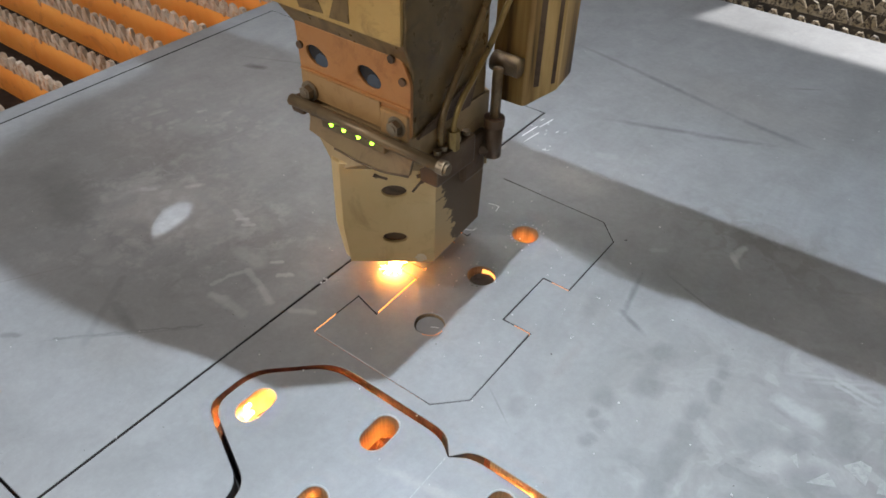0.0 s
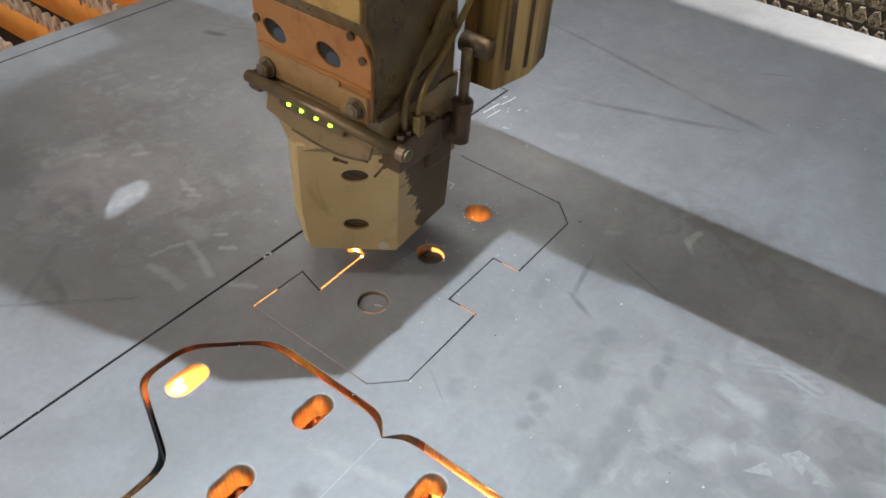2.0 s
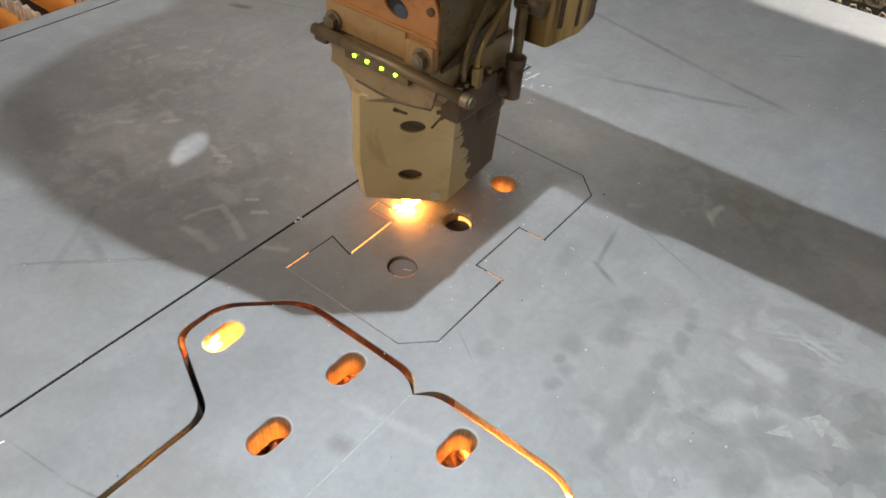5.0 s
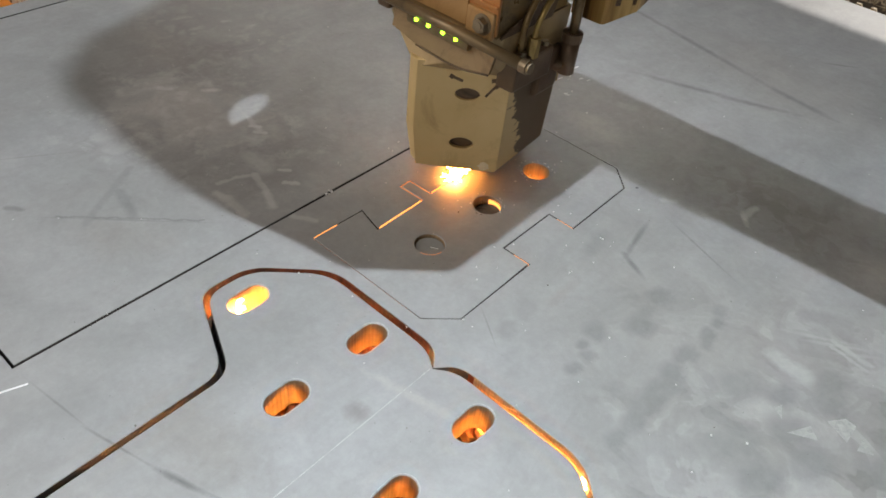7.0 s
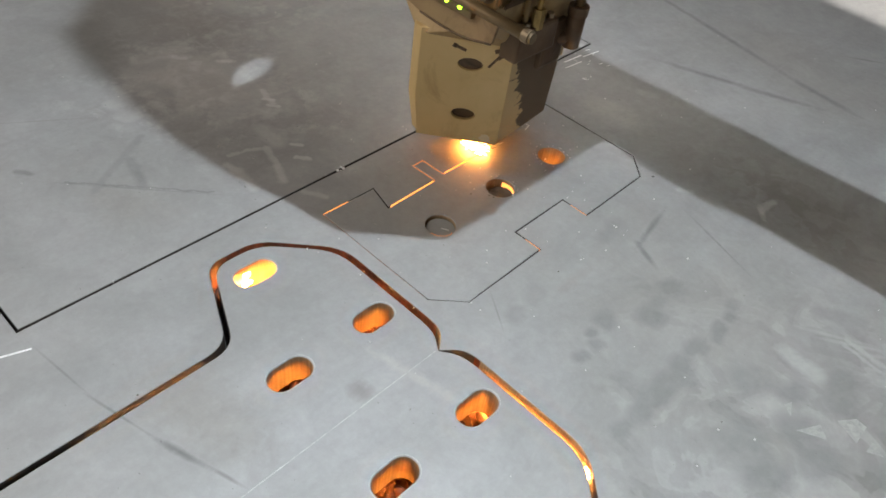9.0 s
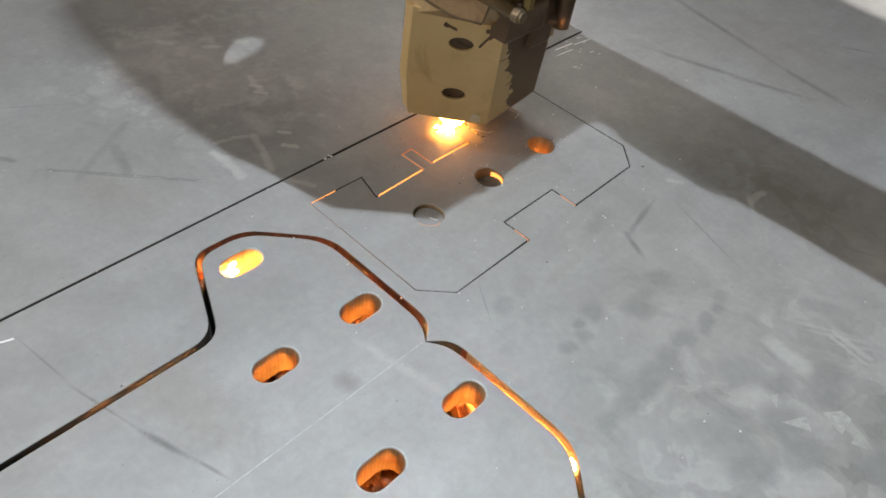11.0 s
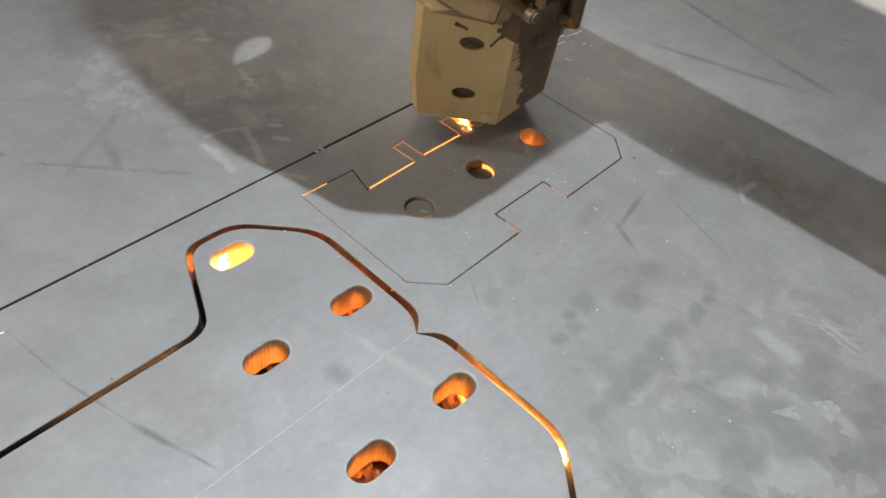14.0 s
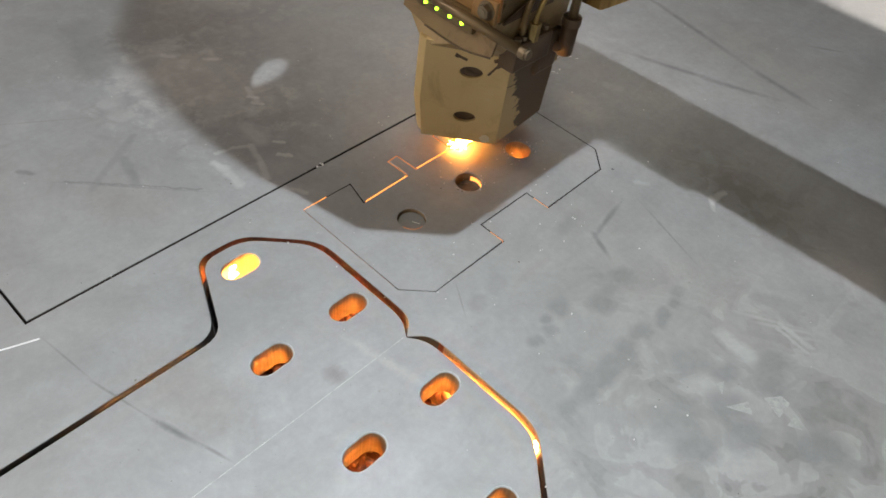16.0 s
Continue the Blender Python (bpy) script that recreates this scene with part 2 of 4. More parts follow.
def sheet_material():
    m = Mat("mill_scale_steel")
    broad = m.ramp(m.noise(3.6, 5, 0.62, 0.7), (0.30, (0.262, 0.268, 0.272)), (0.52, (0.300, 0.308, 0.314)), (0.74, (0.335, 0.345, 0.352)))
    streak = m.ramp(m.noise(7, 5, 0.7, 0.6, m.stretched(1, 0.25, 1, 4)), (0.42, 0.0), (0.80, 0.8))
    c = m.mix(streak, broad, (0.345, 0.362, 0.378))
    # leaf-like patina towards the near corner
    leaf = m.ramp(m.noise(24, 3, 0.5, 0.9), (0.40, (0.212, 0.212, 0.210)), (0.43, (0.262, 0.262, 0.260)), (0.53, (0.285, 0.286, 0.285)), (0.56, (0.352, 0.354, 0.354)))
    near = m.mask(0.290, -0.030, 0.200, 0.210, 20, 22, 0.7)
    c = m.mix(m.mix(1.0, near, (0.95, 0.95, 0.95), "MULTIPLY"), c, leaf)
    for x, y, sx, sy, rz, grain, lift in PALE_STAINS + DARK_STAINS:
        tone = (0.315 + lift * (1.2 if lift > 0 else 0.65),) * 3
        c = m.mix(m.mask(x, y, sx, sy, rz, grain), c, tone)
    for x, y, long, wide, rz, lift in SCRATCHES + HAIRLINES:
        tone = (0.30 + 0.75 * lift, 0.305 + 0.75 * lift, 0.31 + 0.75 * lift)
        c = m.mix(m.mask(x, y, long, wide * (1.0 if lift < -0.125 else 0.65), rz, 70, 0.8), c, tone)
    scuff = m.ramp(m.noise(48, 6, 0.72, 0.5), (0.52, 0.0), (0.66, 0.9))
    c = m.mix(m.mix(1.0, scuff, m.mask(-0.30, -0.07, 0.16, 0.11, 10, 20, 0.8), "MULTIPLY"), c, (0.43, 0.44, 0.45))
    warp = m.mix(0.05, m.co, m.node("ShaderNodeTexNoise", Vector=m.co, Scale=35.0, Detail=3.0).outputs["Color"])
    turned = m.node("ShaderNodeMapping", Vector=warp, Scale=(1.0, 0.55, 1.0), Rotation=(0, 0, radians(35))).outputs["Vector"]
    flakes = m.node("ShaderNodeTexVoronoi", Vector=turned, Scale=75.0, Randomness=1.0)
    wrinkle = m.mix(1.0, m.mask(-0.315, -0.070, 0.085, 0.075, 20, 22, 0.9), m.mask(-0.420, 0.045, 0.085, 0.050, 20, 22, 0.9), "ADD")
    pale = m.mix(1.0, m.ramp(flakes.outputs["Distance"], (0.10, 1.0), (0.55, 0.0)), wrinkle, "MULTIPLY")
    c = m.mix(pale, c, (0.46, 0.468, 0.47))
    blotch = m.ramp(m.noise(58, 3, 0.5, 0.6), (0.47, 0.0), (0.56, 0.85))
    c = m.mix(m.mix(1.0, blotch, m.mask(0.13, 0.215, 0.090, 0.05, 0, 25, 0.8), "MULTIPLY"), c, (0.23, 0.228, 0.222))
    wavy = m.node("ShaderNodeVectorMath")
    wavy.operation = "MULTIPLY_ADD"
    m.t.links.new(m.node("ShaderNodeTexNoise", Vector=m.co, Scale=85.0, Detail=4.0, Roughness=0.65).outputs["Color"], wavy.inputs[0])
    wavy.inputs[1].default_value = (0.007, 0.007, 0)
    m.t.links.new(m.co, wavy.inputs[2])
    rng = random.Random(21)
    ripples = []
    for k in range(13):
        x, y = 0.1535 + 0.004 * k / 12 + rng.uniform(-0.0035, 0.0035), 0.066 - 0.145 * k / 12 + rng.uniform(-0.003, 0.003)
        ripples.append((x, y, x + rng.uniform(-0.003, 0.003), y - rng.uniform(0.002, 0.007), rng.uniform(0.0045, 0.0085), rng.uniform(0.216, 0.245)))
    for x0, y0, x1, y1, half, tone in ripples + PATINA + DRIPS + SHEEN + WIPES + RUBBED:
        c = m.mix(m.stroke(wavy.outputs["Vector"], x0 + 0.0035, y0 + 0.0035, x1 + 0.0035, y1 + 0.0035, half), c, (tone * 0.975, tone, tone * 1.018))
    mottle = m.ramp(m.noise(26, 6, 0.72, 0.5), (0.34, 0.92), (0.66, 1.06))
    smear = m.ramp(m.noise(13, 6, 0.7, 1.0, m.stretched(1.0, 0.45, 1, -35)), (0.38, 0.94), (0.50, 1.0), (0.66, 1.05))
    c = m.mix(1.0, c, smear, "MULTIPLY")
    c = m.mix(1.0, c, mottle, "MULTIPLY")
    for turn, grain, lift in ((20, 70, (0.40, 0.41, 0.42)), (-55, 60, (0.42, 0.43, 0.44)), (75, 85, (0.22, 0.22, 0.225))):
        hair = m.ramp(m.noise(grain, 1, 0.4, 0.0, m.stretched(1, 0.035, 1, turn)), (0.70, 0.0), (0.76, 1.0))
        patch = m.ramp(m.noise(6.0 + grain * 0.05, 3, 0.6), (0.54, 0.0), (0.70, 0.35))
        c = m.mix(m.mix(1.0, hair, patch, "MULTIPLY"), c, lift)
    fine = m.ramp(m.noise(170, 3, 0.7), (0.35, 0.95), (0.7, 1.03))
    c = m.mix(1.0, c, fine, "MULTIPLY")
    speck = m.ramp(m.noise(330, 2, 0.5), (0.74, 1.0), (0.79, 0.55))
    c = m.mix(1.0, c, speck, "MULTIPLY")
    m.put("Base Color", c)
    m.put("Metallic", 0.30)
    m.put("Roughness", m.ramp(m.noise(9, 6, 0.7, 0.9), (0.3, 0.48), (0.7, 0.67)))
    m.bump(m.mix(m.mix(1.0, wrinkle, (0.8, 0.8, 0.8), "MULTIPLY"), m.mix(0.35, m.noise(60, 7, 0.72), m.noise(9, 4, 0.6)), flakes.outputs["Distance"]), 0.34, 0.0015)
    return m.m


def edge_material():
    m = Mat("flame_cut_edge")
    lines = m.noise(650, 2, 0.5, 0.0, m.stretched(1, 1, 0.02))
    rust = m.noise(45, 4, 0.6)
    c = m.mix(m.ramp(rust, (0.40, 0.0), (0.65, 0.9)), (0.34, 0.25, 0.15), (0.23, 0.145, 0.078))
    m.put("Base Color", m.mix(1.0, c, m.ramp(lines, (0.3, 0.72), (0.7, 1.1)), "MULTIPLY"))
    m.put("Metallic", 0.30)
    m.put("Roughness", 0.50)
    m.bump(lines, 0.35, 0.0004)
    return m.m


# dimmer copy of the cut edge, with the fire's red glow in its colour
def dim_wall_material():
    m = Mat("dim_red_kerf_wall")
    lines = m.noise(650, 2, 0.5, 0.0, m.stretched(1, 1, 0.02))
    c = m.ramp(m.noise(70, 4, 0.65), (0.35, (0.055, 0.020, 0.014)), (0.62, (0.165, 0.045, 0.022)))
    m.put("Base Color", m.mix(1.0, c, m.ramp(lines, (0.3, 0.7), (0.7, 1.15)), "MULTIPLY"))
    m.put("Specular IOR Level", 0.12)
    m.put("Roughness", 0.75)
    m.bump(lines, 0.35, 0.0004)
    return m.m


# near-black that puts the shade inside narrow cuts into the wall colour
def cut_shade_material():
    m = Mat("black_cut_shade")
    m.put("Base Color", m.ramp(m.noise(120, 3, 0.6), (0.3, (0.012, 0.0115, 0.011)), (0.7, (0.028, 0.025, 0.023))))
    m.put("Roughness", 0.75)
    return m.m


def painted(name, a, b, dirt, rough=0.45, metal=0.2, dirt_at=(0.52, 0.72), scale=22):
    m = Mat(name)
    base = m.ramp(m.noise(scale, 4, 0.6, 0.4), (0.35, a), (0.7, b))
    grime = m.ramp(m.noise(scale * 1.7, 6, 0.7, 0.8), (dirt_at[0], 0.0), (dirt_at[1], 1.0))
    m.put("Base Color", m.mix(grime, base, dirt))
    m.put("Metallic", metal)
    m.put("Roughness", m.ramp(m.noise(60, 3, 0.6), (0.3, rough - 0.1), (0.7, rough + 0.12)))
    m.bump(m.noise(180, 3, 0.6), 0.15, 0.0004)
    return m.m


def glow(name, colour, strength):
    m = Mat(name)
    m.put("Base Color", (0, 0, 0))
    m.put("Emission Color", colour)
    m.put("Emission Strength", strength)
    return m.m


SHEET = sheet_material()
EDGE = edge_material()
CUT_SHADE = cut_shade_material()
DIM_WALL = dim_wall_material()
TAN = painted("tan_anodised_cover", (0.56, 0.402, 0.18), (0.63, 0.460, 0.230), (0.37, 0.25, 0.105), 0.42, 0.25, (0.54, 0.80), 16)
AMBER = painted("amber_brown_panel", (0.40, 0.225, 0.085), (0.47, 0.285, 0.12), (0.29, 0.15, 0.055), 0.42, 0.2)
ORANGE = painted("orange_brown_panel", (0.44, 0.185, 0.055), (0.51, 0.245, 0.085), (0.31, 0.125, 0.042), 0.42, 0.2)
BROWN = painted("brown_stained_metal", (0.175, 0.112, 0.042), (0.26, 0.172, 0.068), (0.09, 0.056, 0.024), 0.32, 0.3, (0.47, 0.72))
OLIVE = painted("olive_brown_apron", (0.23, 0.155, 0.080), (0.29, 0.20, 0.105), (0.15, 0.095, 0.050), 0.42, 0.25)
COLLAR = painted("brown_tan_collar", (0.33, 0.235, 0.115), (0.40, 0.285, 0.145), (0.20, 0.13, 0.065), 0.42, 0.25, (0.50, 0.75))
GOLD = painted("gold_brown_panel", (0.50, 0.325, 0.100), (0.58, 0.39, 0.135), (0.32, 0.20, 0.065), 0.4, 0.2)
DARK = painted("sooty_metal", (0.095, 0.060, 0.036), (0.16, 0.105, 0.062), (0.045, 0.032, 0.022), 0.45, 0.4)
DARK_SLUG = painted("dark_slug_steel", (0.09, 0.085, 0.08), (0.17, 0.16, 0.15), (0.03, 0.027, 0.024), 0.38, 0.4, (0.5, 0.7), 60)
BLACK = painted("hole_shadow_black", (0.012, 0.011, 0.011), (0.02, 0.018, 0.018), (0.01, 0.01, 0.01), 0.6, 0.0)
BLUE = painted("blue_plug", (0.045, 0.062, 0.085), (0.065, 0.085, 0.11), (0.02, 0.026, 0.035), 0.4, 0.0)
CHROME = painted("worn_bolt_steel", (0.22, 0.17, 0.11), (0.32, 0.26, 0.18), (0.08, 0.055, 0.035), 0.38, 0.7)
BRASS = painted("brass_tube", (0.28, 0.19, 0.070), (0.38, 0.27, 0.10), (0.12, 0.075, 0.03), 0.36, 0.7)
RUST = painted("rusty_slat", (0.80, 0.30, 0.050), (0.88, 0.40, 0.085), (0.45, 0.15, 0.04), 0.62, 0.0, (0.55, 0.80), 11)
SLAG = painted("grey_slag_tip", (0.46, 0.35, 0.25), (0.66, 0.57, 0.47), (0.34, 0.19, 0.09), 0.6, 0.1, (0.5, 0.7), 60)
CRUST = painted("dark_crusted_slat", (0.03, 0.025, 0.02), (0.07, 0.055, 0.04), (0.30, 0.24, 0.14), 0.7, 0.1, (0.55, 0.65), 40)
CRUST_TIP = painted("pale_crust", (0.30, 0.24, 0.14), (0.48, 0.42, 0.32), (0.04, 0.03, 0.025), 0.6, 0.1, (0.48, 0.56), 90)
CRUMB = painted("burnt_slag_lump", (0.20, 0.080, 0.040), (0.30, 0.13, 0.06), (0.09, 0.042, 0.024), 0.7, 0.1, (0.45, 0.7), 120)
BED = painted("scorched_tray", (0.025, 0.017, 0.012), (0.045, 0.028, 0.018), (0.015, 0.012, 0.01), 0.75, 0.0, (0.5, 0.7), 8)
WALL = painted("hall_wall_paint", (0.30, 0.30, 0.29), (0.35, 0.35, 0.34), (0.24, 0.24, 0.23), 0.8, 0.0, (0.55, 0.8), 1.5)
CONCRETE = painted("hall_concrete", (0.22, 0.22, 0.21), (0.30, 0.30, 0.29), (0.15, 0.15, 0.14), 0.8, 0.0, (0.5, 0.8), 2)
BEAM = painted("machine_grey_paint", (0.38, 0.39, 0.34), (0.44, 0.45, 0.46), (0.25, 0.25, 0.25), 0.5, 0.1, (0.55, 0.8), 5)
SCRIBE = painted("scribed_metal", (0.40, 0.415, 0.425), (0.50, 0.515, 0.525), (0.33, 0.34, 0.345), 0.4, 0.4, (0.45, 0.6), 90)
FLAKE = painted("bare_scale_flake", (0.33, 0.335, 0.34), (0.42, 0.43, 0.43), (0.29, 0.295, 0.30), 0.45, 0.3, (0.45, 0.65), 120)
SHIELD = painted("dark_machine_paint", (0.07, 0.07, 0.075), (0.10, 0.10, 0.105), (0.04, 0.04, 0.04), 0.6, 0.1, (0.55, 0.8), 5)
ROD = painted("brown_rod", (0.15, 0.105, 0.055), (0.22, 0.155, 0.08), (0.08, 0.055, 0.03), 0.38, 0.4)
CHALK = painted("bright_scratch_glint", (0.72, 0.74, 0.76), (0.85, 0.86, 0.88), (0.5, 0.52, 0.54), 0.5, 0.3, (0.55, 0.75), 80)
BEAD = painted("spatter_steel", (0.42, 0.42, 0.42), (0.75, 0.75, 0.76), (0.12, 0.115, 0.11), 0.4, 0.5, (0.5, 0.6), 30)
CHIP = painted("pale_worn_spot", (0.55, 0.47, 0.30), (0.62, 0.54, 0.38), (0.45, 0.36, 0.2), 0.5, 0.1)
GREEN = glow("green_lamp", (0.35, 1.0, 0.03), 9.0)
FLAME = glow("white_hot_spark", (1.0, 0.36, 0.065), 150.0)
# see-through emission that imitates the halo round the flame
HALO = glow("halo_glow", (1.0, 0.42, 0.05), 2.2)
HALO.node_tree.nodes["Principled BSDF"].inputs["Alpha"].default_value = 0.38
# emission of the added fill strips
STRIP = glow("fill_light_strip", (1.0, 0.97, 0.92), 68.0)
HOT = glow("hot_firelit_kerf", (1.0, 0.38, 0.085), 2.4)
WARM = glow("warm_firelit_kerf", (1.0, 0.36, 0.12), 0.85)
DULL = glow("faint_firelit_kerf", (1.0, 0.30, 0.12), 0.42)
FILL_EMBER = glow("fill_ember", (1.0, 0.40, 0.085), 250.0)
MOLTEN = glow("orange_molten_jet", (1.0, 0.34, 0.05), 55.0)

# ---------------------------------------------------------------- mesh helpers


def finish(name, bm, material, parent=None, label="", smooth=False):
    me = bpy.data.meshes.new(name)
    bmesh.ops.recalc_face_normals(bm, faces=bm.faces)
    bm.to_mesh(me)
    bm.free()
    for mm in material if isinstance(material, (list, tuple)) else [material]:
        me.materials.append(mm)
    if smooth:
        me.polygons.foreach_set("use_smooth", [True] * len(me.polygons))
    ob = new(name, me)
    if parent:
        ob.parent = parent
    if label:
        ob["label"] = label
    return ob


def part(name, bm, material, parent, label="", smooth=False):
    return finish(name, bm, material, parent, label, smooth)


def add_box(bm, x0, x1, y0, y1, z0, z1, bevel=0.0):
    made = bmesh.ops.create_cube(bm, size=1)["verts"]
    for v in made:
        v.co = Vector(((x0 + x1) / 2 + v.co.x * (x1 - x0), (y0 + y1) / 2 + v.co.y * (y1 - y0), (z0 + z1) / 2 + v.co.z * (z1 - z0)))
    if bevel:
        edges = list({e for v in made for e in v.link_edges})
        bmesh.ops.bevel(bm, geom=edges, offset=bevel, segments=2, affect="EDGES", profile=0.6)
    return bm


def box(x0, x1, y0, y1, z0, z1, bevel=0.0):
    return add_box(bmesh.new(), x0, x1, y0, y1, z0, z1, bevel)


def add_tube(bm, a, b, r0, r1=None, sides=16, cap=True):
    a, b = Vector(a), Vector(b)
    turn = (b - a).to_track_quat("Z", "Y").to_matrix().to_4x4()
    m = Matrix.Translation((a + b) / 2) @ turn
    bmesh.ops.create_cone(bm, cap_ends=cap, segments=sides, radius1=r0, radius2=r0 if r1 is None else r1, depth=(b - a).length, matrix=m)
    return bm


def tube(a, b, r0, r1=None, sides=16):
    return add_tube(bmesh.new(), a, b, r0, r1, sides)


def loft(rings, bevel=0.0, segments=2):
    """Rings of equal length, bottom to top, closed at both ends."""
    bm = bmesh.new()
    vs = [[bm.verts.new(p) for p in ring] for ring in rings]
    n = len(rings[0])
    for lo, hi in zip(vs, vs[1:]):
        for i in range(n):
            bm.faces.new((lo[i], lo[(i + 1) % n], hi[(i + 1) % n], hi[i]))
    bm.faces.new(vs[0])
    bm.faces.new(vs[-1])
    bmesh.ops.recalc_face_normals(bm, faces=bm.faces)
    if bevel:
        edges = [e for e in bm.edges if e.calc_face_angle(0) > 0.3]
        bmesh.ops.bevel(bm, geom=edges, offset=bevel, segments=segments, affect="EDGES", profile=0.6)
    return bm


def pipe(points, r, sides=12, resolution=8):
    """A bent tube along a smooth line, as a bmesh."""
    cu = bpy.data.curves.new("pipe", "CURVE")
    cu.dimensions, cu.bevel_depth, cu.bevel_resolution, cu.use_fill_caps = "3D", r, 3, True
    sp = cu.splines.new("BEZIER")
    sp.bezier_points.add(len(points) - 1)
    for bp, p in zip(sp.bezier_points, points):
        bp.co, bp.handle_left_type, bp.handle_right_type = p, "AUTO", "AUTO"
    sp.resolution_u = resolution
    return mesh_of_curve(cu)


def mesh_of_curve(cu):
    ob = bpy.data.objects.new("tmp", cu)
    scene.collection.objects.link(ob)
    me = bpy.data.meshes.new_from_object(ob.evaluated_get(bpy.context.evaluated_depsgraph_get()))
    bm = bmesh.new()
    bm.from_mesh(me)
    bpy.data.objects.remove(ob)
    bpy.data.curves.remove(cu)
    bpy.data.meshes.remove(me)
    return bm


def cutout(outlines, thick, bevel=0.0):
    """A flat plate from closed outlines (the first holds the others as holes), its top at z = 0."""
    cu = bpy.data.curves.new("plate", "CURVE")
    cu.dimensions, cu.fill_mode, cu.extrude, cu.bevel_depth, cu.bevel_resolution = "2D", "BOTH", thick / 2 - bevel, bevel, 0
    for line in outlines:
        sp = cu.splines.new("POLY")
        sp.points.add(len(line) - 1)
        for p, (x, y) in zip(sp.points, line):
            p.co = (x, y, 0, 1)
        sp.use_cyclic_u = True
    bm = mesh_of_curve(cu)
    bmesh.ops.translate(bm, verts=bm.verts, vec=(0, 0, -thick / 2))
    bmesh.ops.remove_doubles(bm, verts=bm.verts, dist=1e-6)
    bm.normal_update()
    for f in bm.faces:
        f.material_index = 0 if f.normal.z > 0.4 else 1
    return bm


def rounded(points, steps=5):
    """Corners (x, y, radius) to an outline with filleted corners."""
    out = []
    n = len(points)
    for i, (x, y, r) in enumerate(points):
        p, a, b = Vector((x, y)), Vector(points[i - 1][:2]), Vector(points[(i + 1) % n][:2])
        if r <= 0:
            out.append((x, y))
            continue
        u, v = (a - p), (b - p)
        lu, lv = min(r, u.length * 0.48), min(r, v.length * 0.48)
        s, e = p + u.normalized() * lu, p + v.normalized() * lv
        for k in range(steps + 1):
            w = k / steps
            q = s * (1 - w) ** 2 + p * 2 * w * (1 - w) + e * w * w
            out.append((q.x, q.y))
    return out


def kerf(line, w):
    """The closed outline of a cut of width w along an open line."""
    pts = [Vector(p) for p in line]
    widths = w if isinstance(w, list) else [w] * len(pts)
    left, right = [], []
    for i, p in enumerate(pts):
        d0 = (p - pts[i - 1]).normalized() if i else (pts[1] - p).normalized()
        d1 = (pts[i + 1] - p).normalized() if i + 1 < len(pts) else d0
        n0, n1 = Vector((-d0.y, d0.x)), Vector((-d1.y, d1.x))
        m = (n0 + n1).normalized()
        k = widths[i] / 2 / max(0.35, m.dot(n0))
        left.append(tuple(p + m * k))
        right.append(tuple(p - m * k))
    return left + right[::-1]


def ribbon(line, z, w):
    bm = bmesh.new()
    o = kerf(line, w)
    n = len(line)
    left, right = o[:n], o[n:][::-1]
    for i in range(n - 1):
        lo = [bm.verts.new((*p, z - 0.004)) for p in (left[i], left[i + 1], right[i + 1], right[i])]
        hi = [bm.verts.new((*p, z)) for p in (left[i], left[i + 1], right[i + 1], right[i])]
        bm.faces.new(hi)
        for k in range(4):
            bm.faces.new((lo[k], lo[(k + 1) % 4], hi[(k + 1) % 4], hi[k]))
    return bm


def stadium(cx, cy, r, half, steps=10):
    top = [(cx + r * math.cos(math.pi * k / steps), cy + half + r * math.sin(math.pi * k / steps)) for k in range(steps + 1)]
    low = [(cx - r * math.cos(math.pi * k / steps), cy - half - r * math.sin(math.pi * k / steps)) for k in range(steps + 1)]
    return top + low


def circle(cx, cy, r, n=36):
    return [(cx + r * math.cos(math.tau * k / n), cy + r * math.sin(math.tau * k / n)) for k in range(n)]


# ---------------------------------------------------------------- the sheet and what is cut from it
THICK = 0.025
BEVEL = 0.0005

PART_KERF = [(-0.1050, 0.1585), (0.0038, 0.1585), (0.0240, 0.1385), (0.0240, 0.0600), (0.0000, 0.0600), (0.0000, 0.0000),
             (0.0245, 0.0000), (0.0250, -0.0795), (0.0052, -0.0997), (-0.1058, -0.0999), (-0.1050, -0.0502), (-0.0808, -0.0565),
             (-0.0820, -0.0045), (-0.1060, -0.0055), (-0.1065, 0.0060), (-0.0835, 0.0068), (-0.0832, 0.0515), (-0.1062, 0.0512),
             (-0.1062, 0.0680), (-0.0815, 0.0655), (-0.0805, 0.0700)]
HOLES = [(-0.0424, 0.0991), (-0.0419, 0.0305), (-0.0415, -0.0395)]
HOLE_R = 0.0122
SLOTS = [(-0.0885, -0.1730), (-0.0070, -0.1385), (-0.0070, -0.2065), (0.0860, -0.1385), (0.0860, -0.2065), (0.1675, -0.1730)]
MIRROR = 0.0403
BRACKET_HALF = [(0.0270, -0.1168, 0.012), (-0.0700, -0.1172, 0.016), (-0.1092, -0.1560, 0.014), (-0.1095, -0.1910, 0.012), (-0.0450, -0.2195, 0.014), (-0.0445, -0.5200, 0.0)]
OPENING_HALF = [(0.0290, -0.1104, 0.012), (-0.0700, -0.1108, 0.016), (-0.1145, -0.1543, 0.014), (-0.1150, -0.1938, 0.012), (-0.0500, -0.2225, 0.014), (-0.0494, -0.5270, 0.0)]


def mirrored(half, cusp):
    other = [(2 * MIRROR - x, y, r) for x, y, r in reversed(half)]
    return rounded([(MIRROR, cusp, 0)] + half + other)


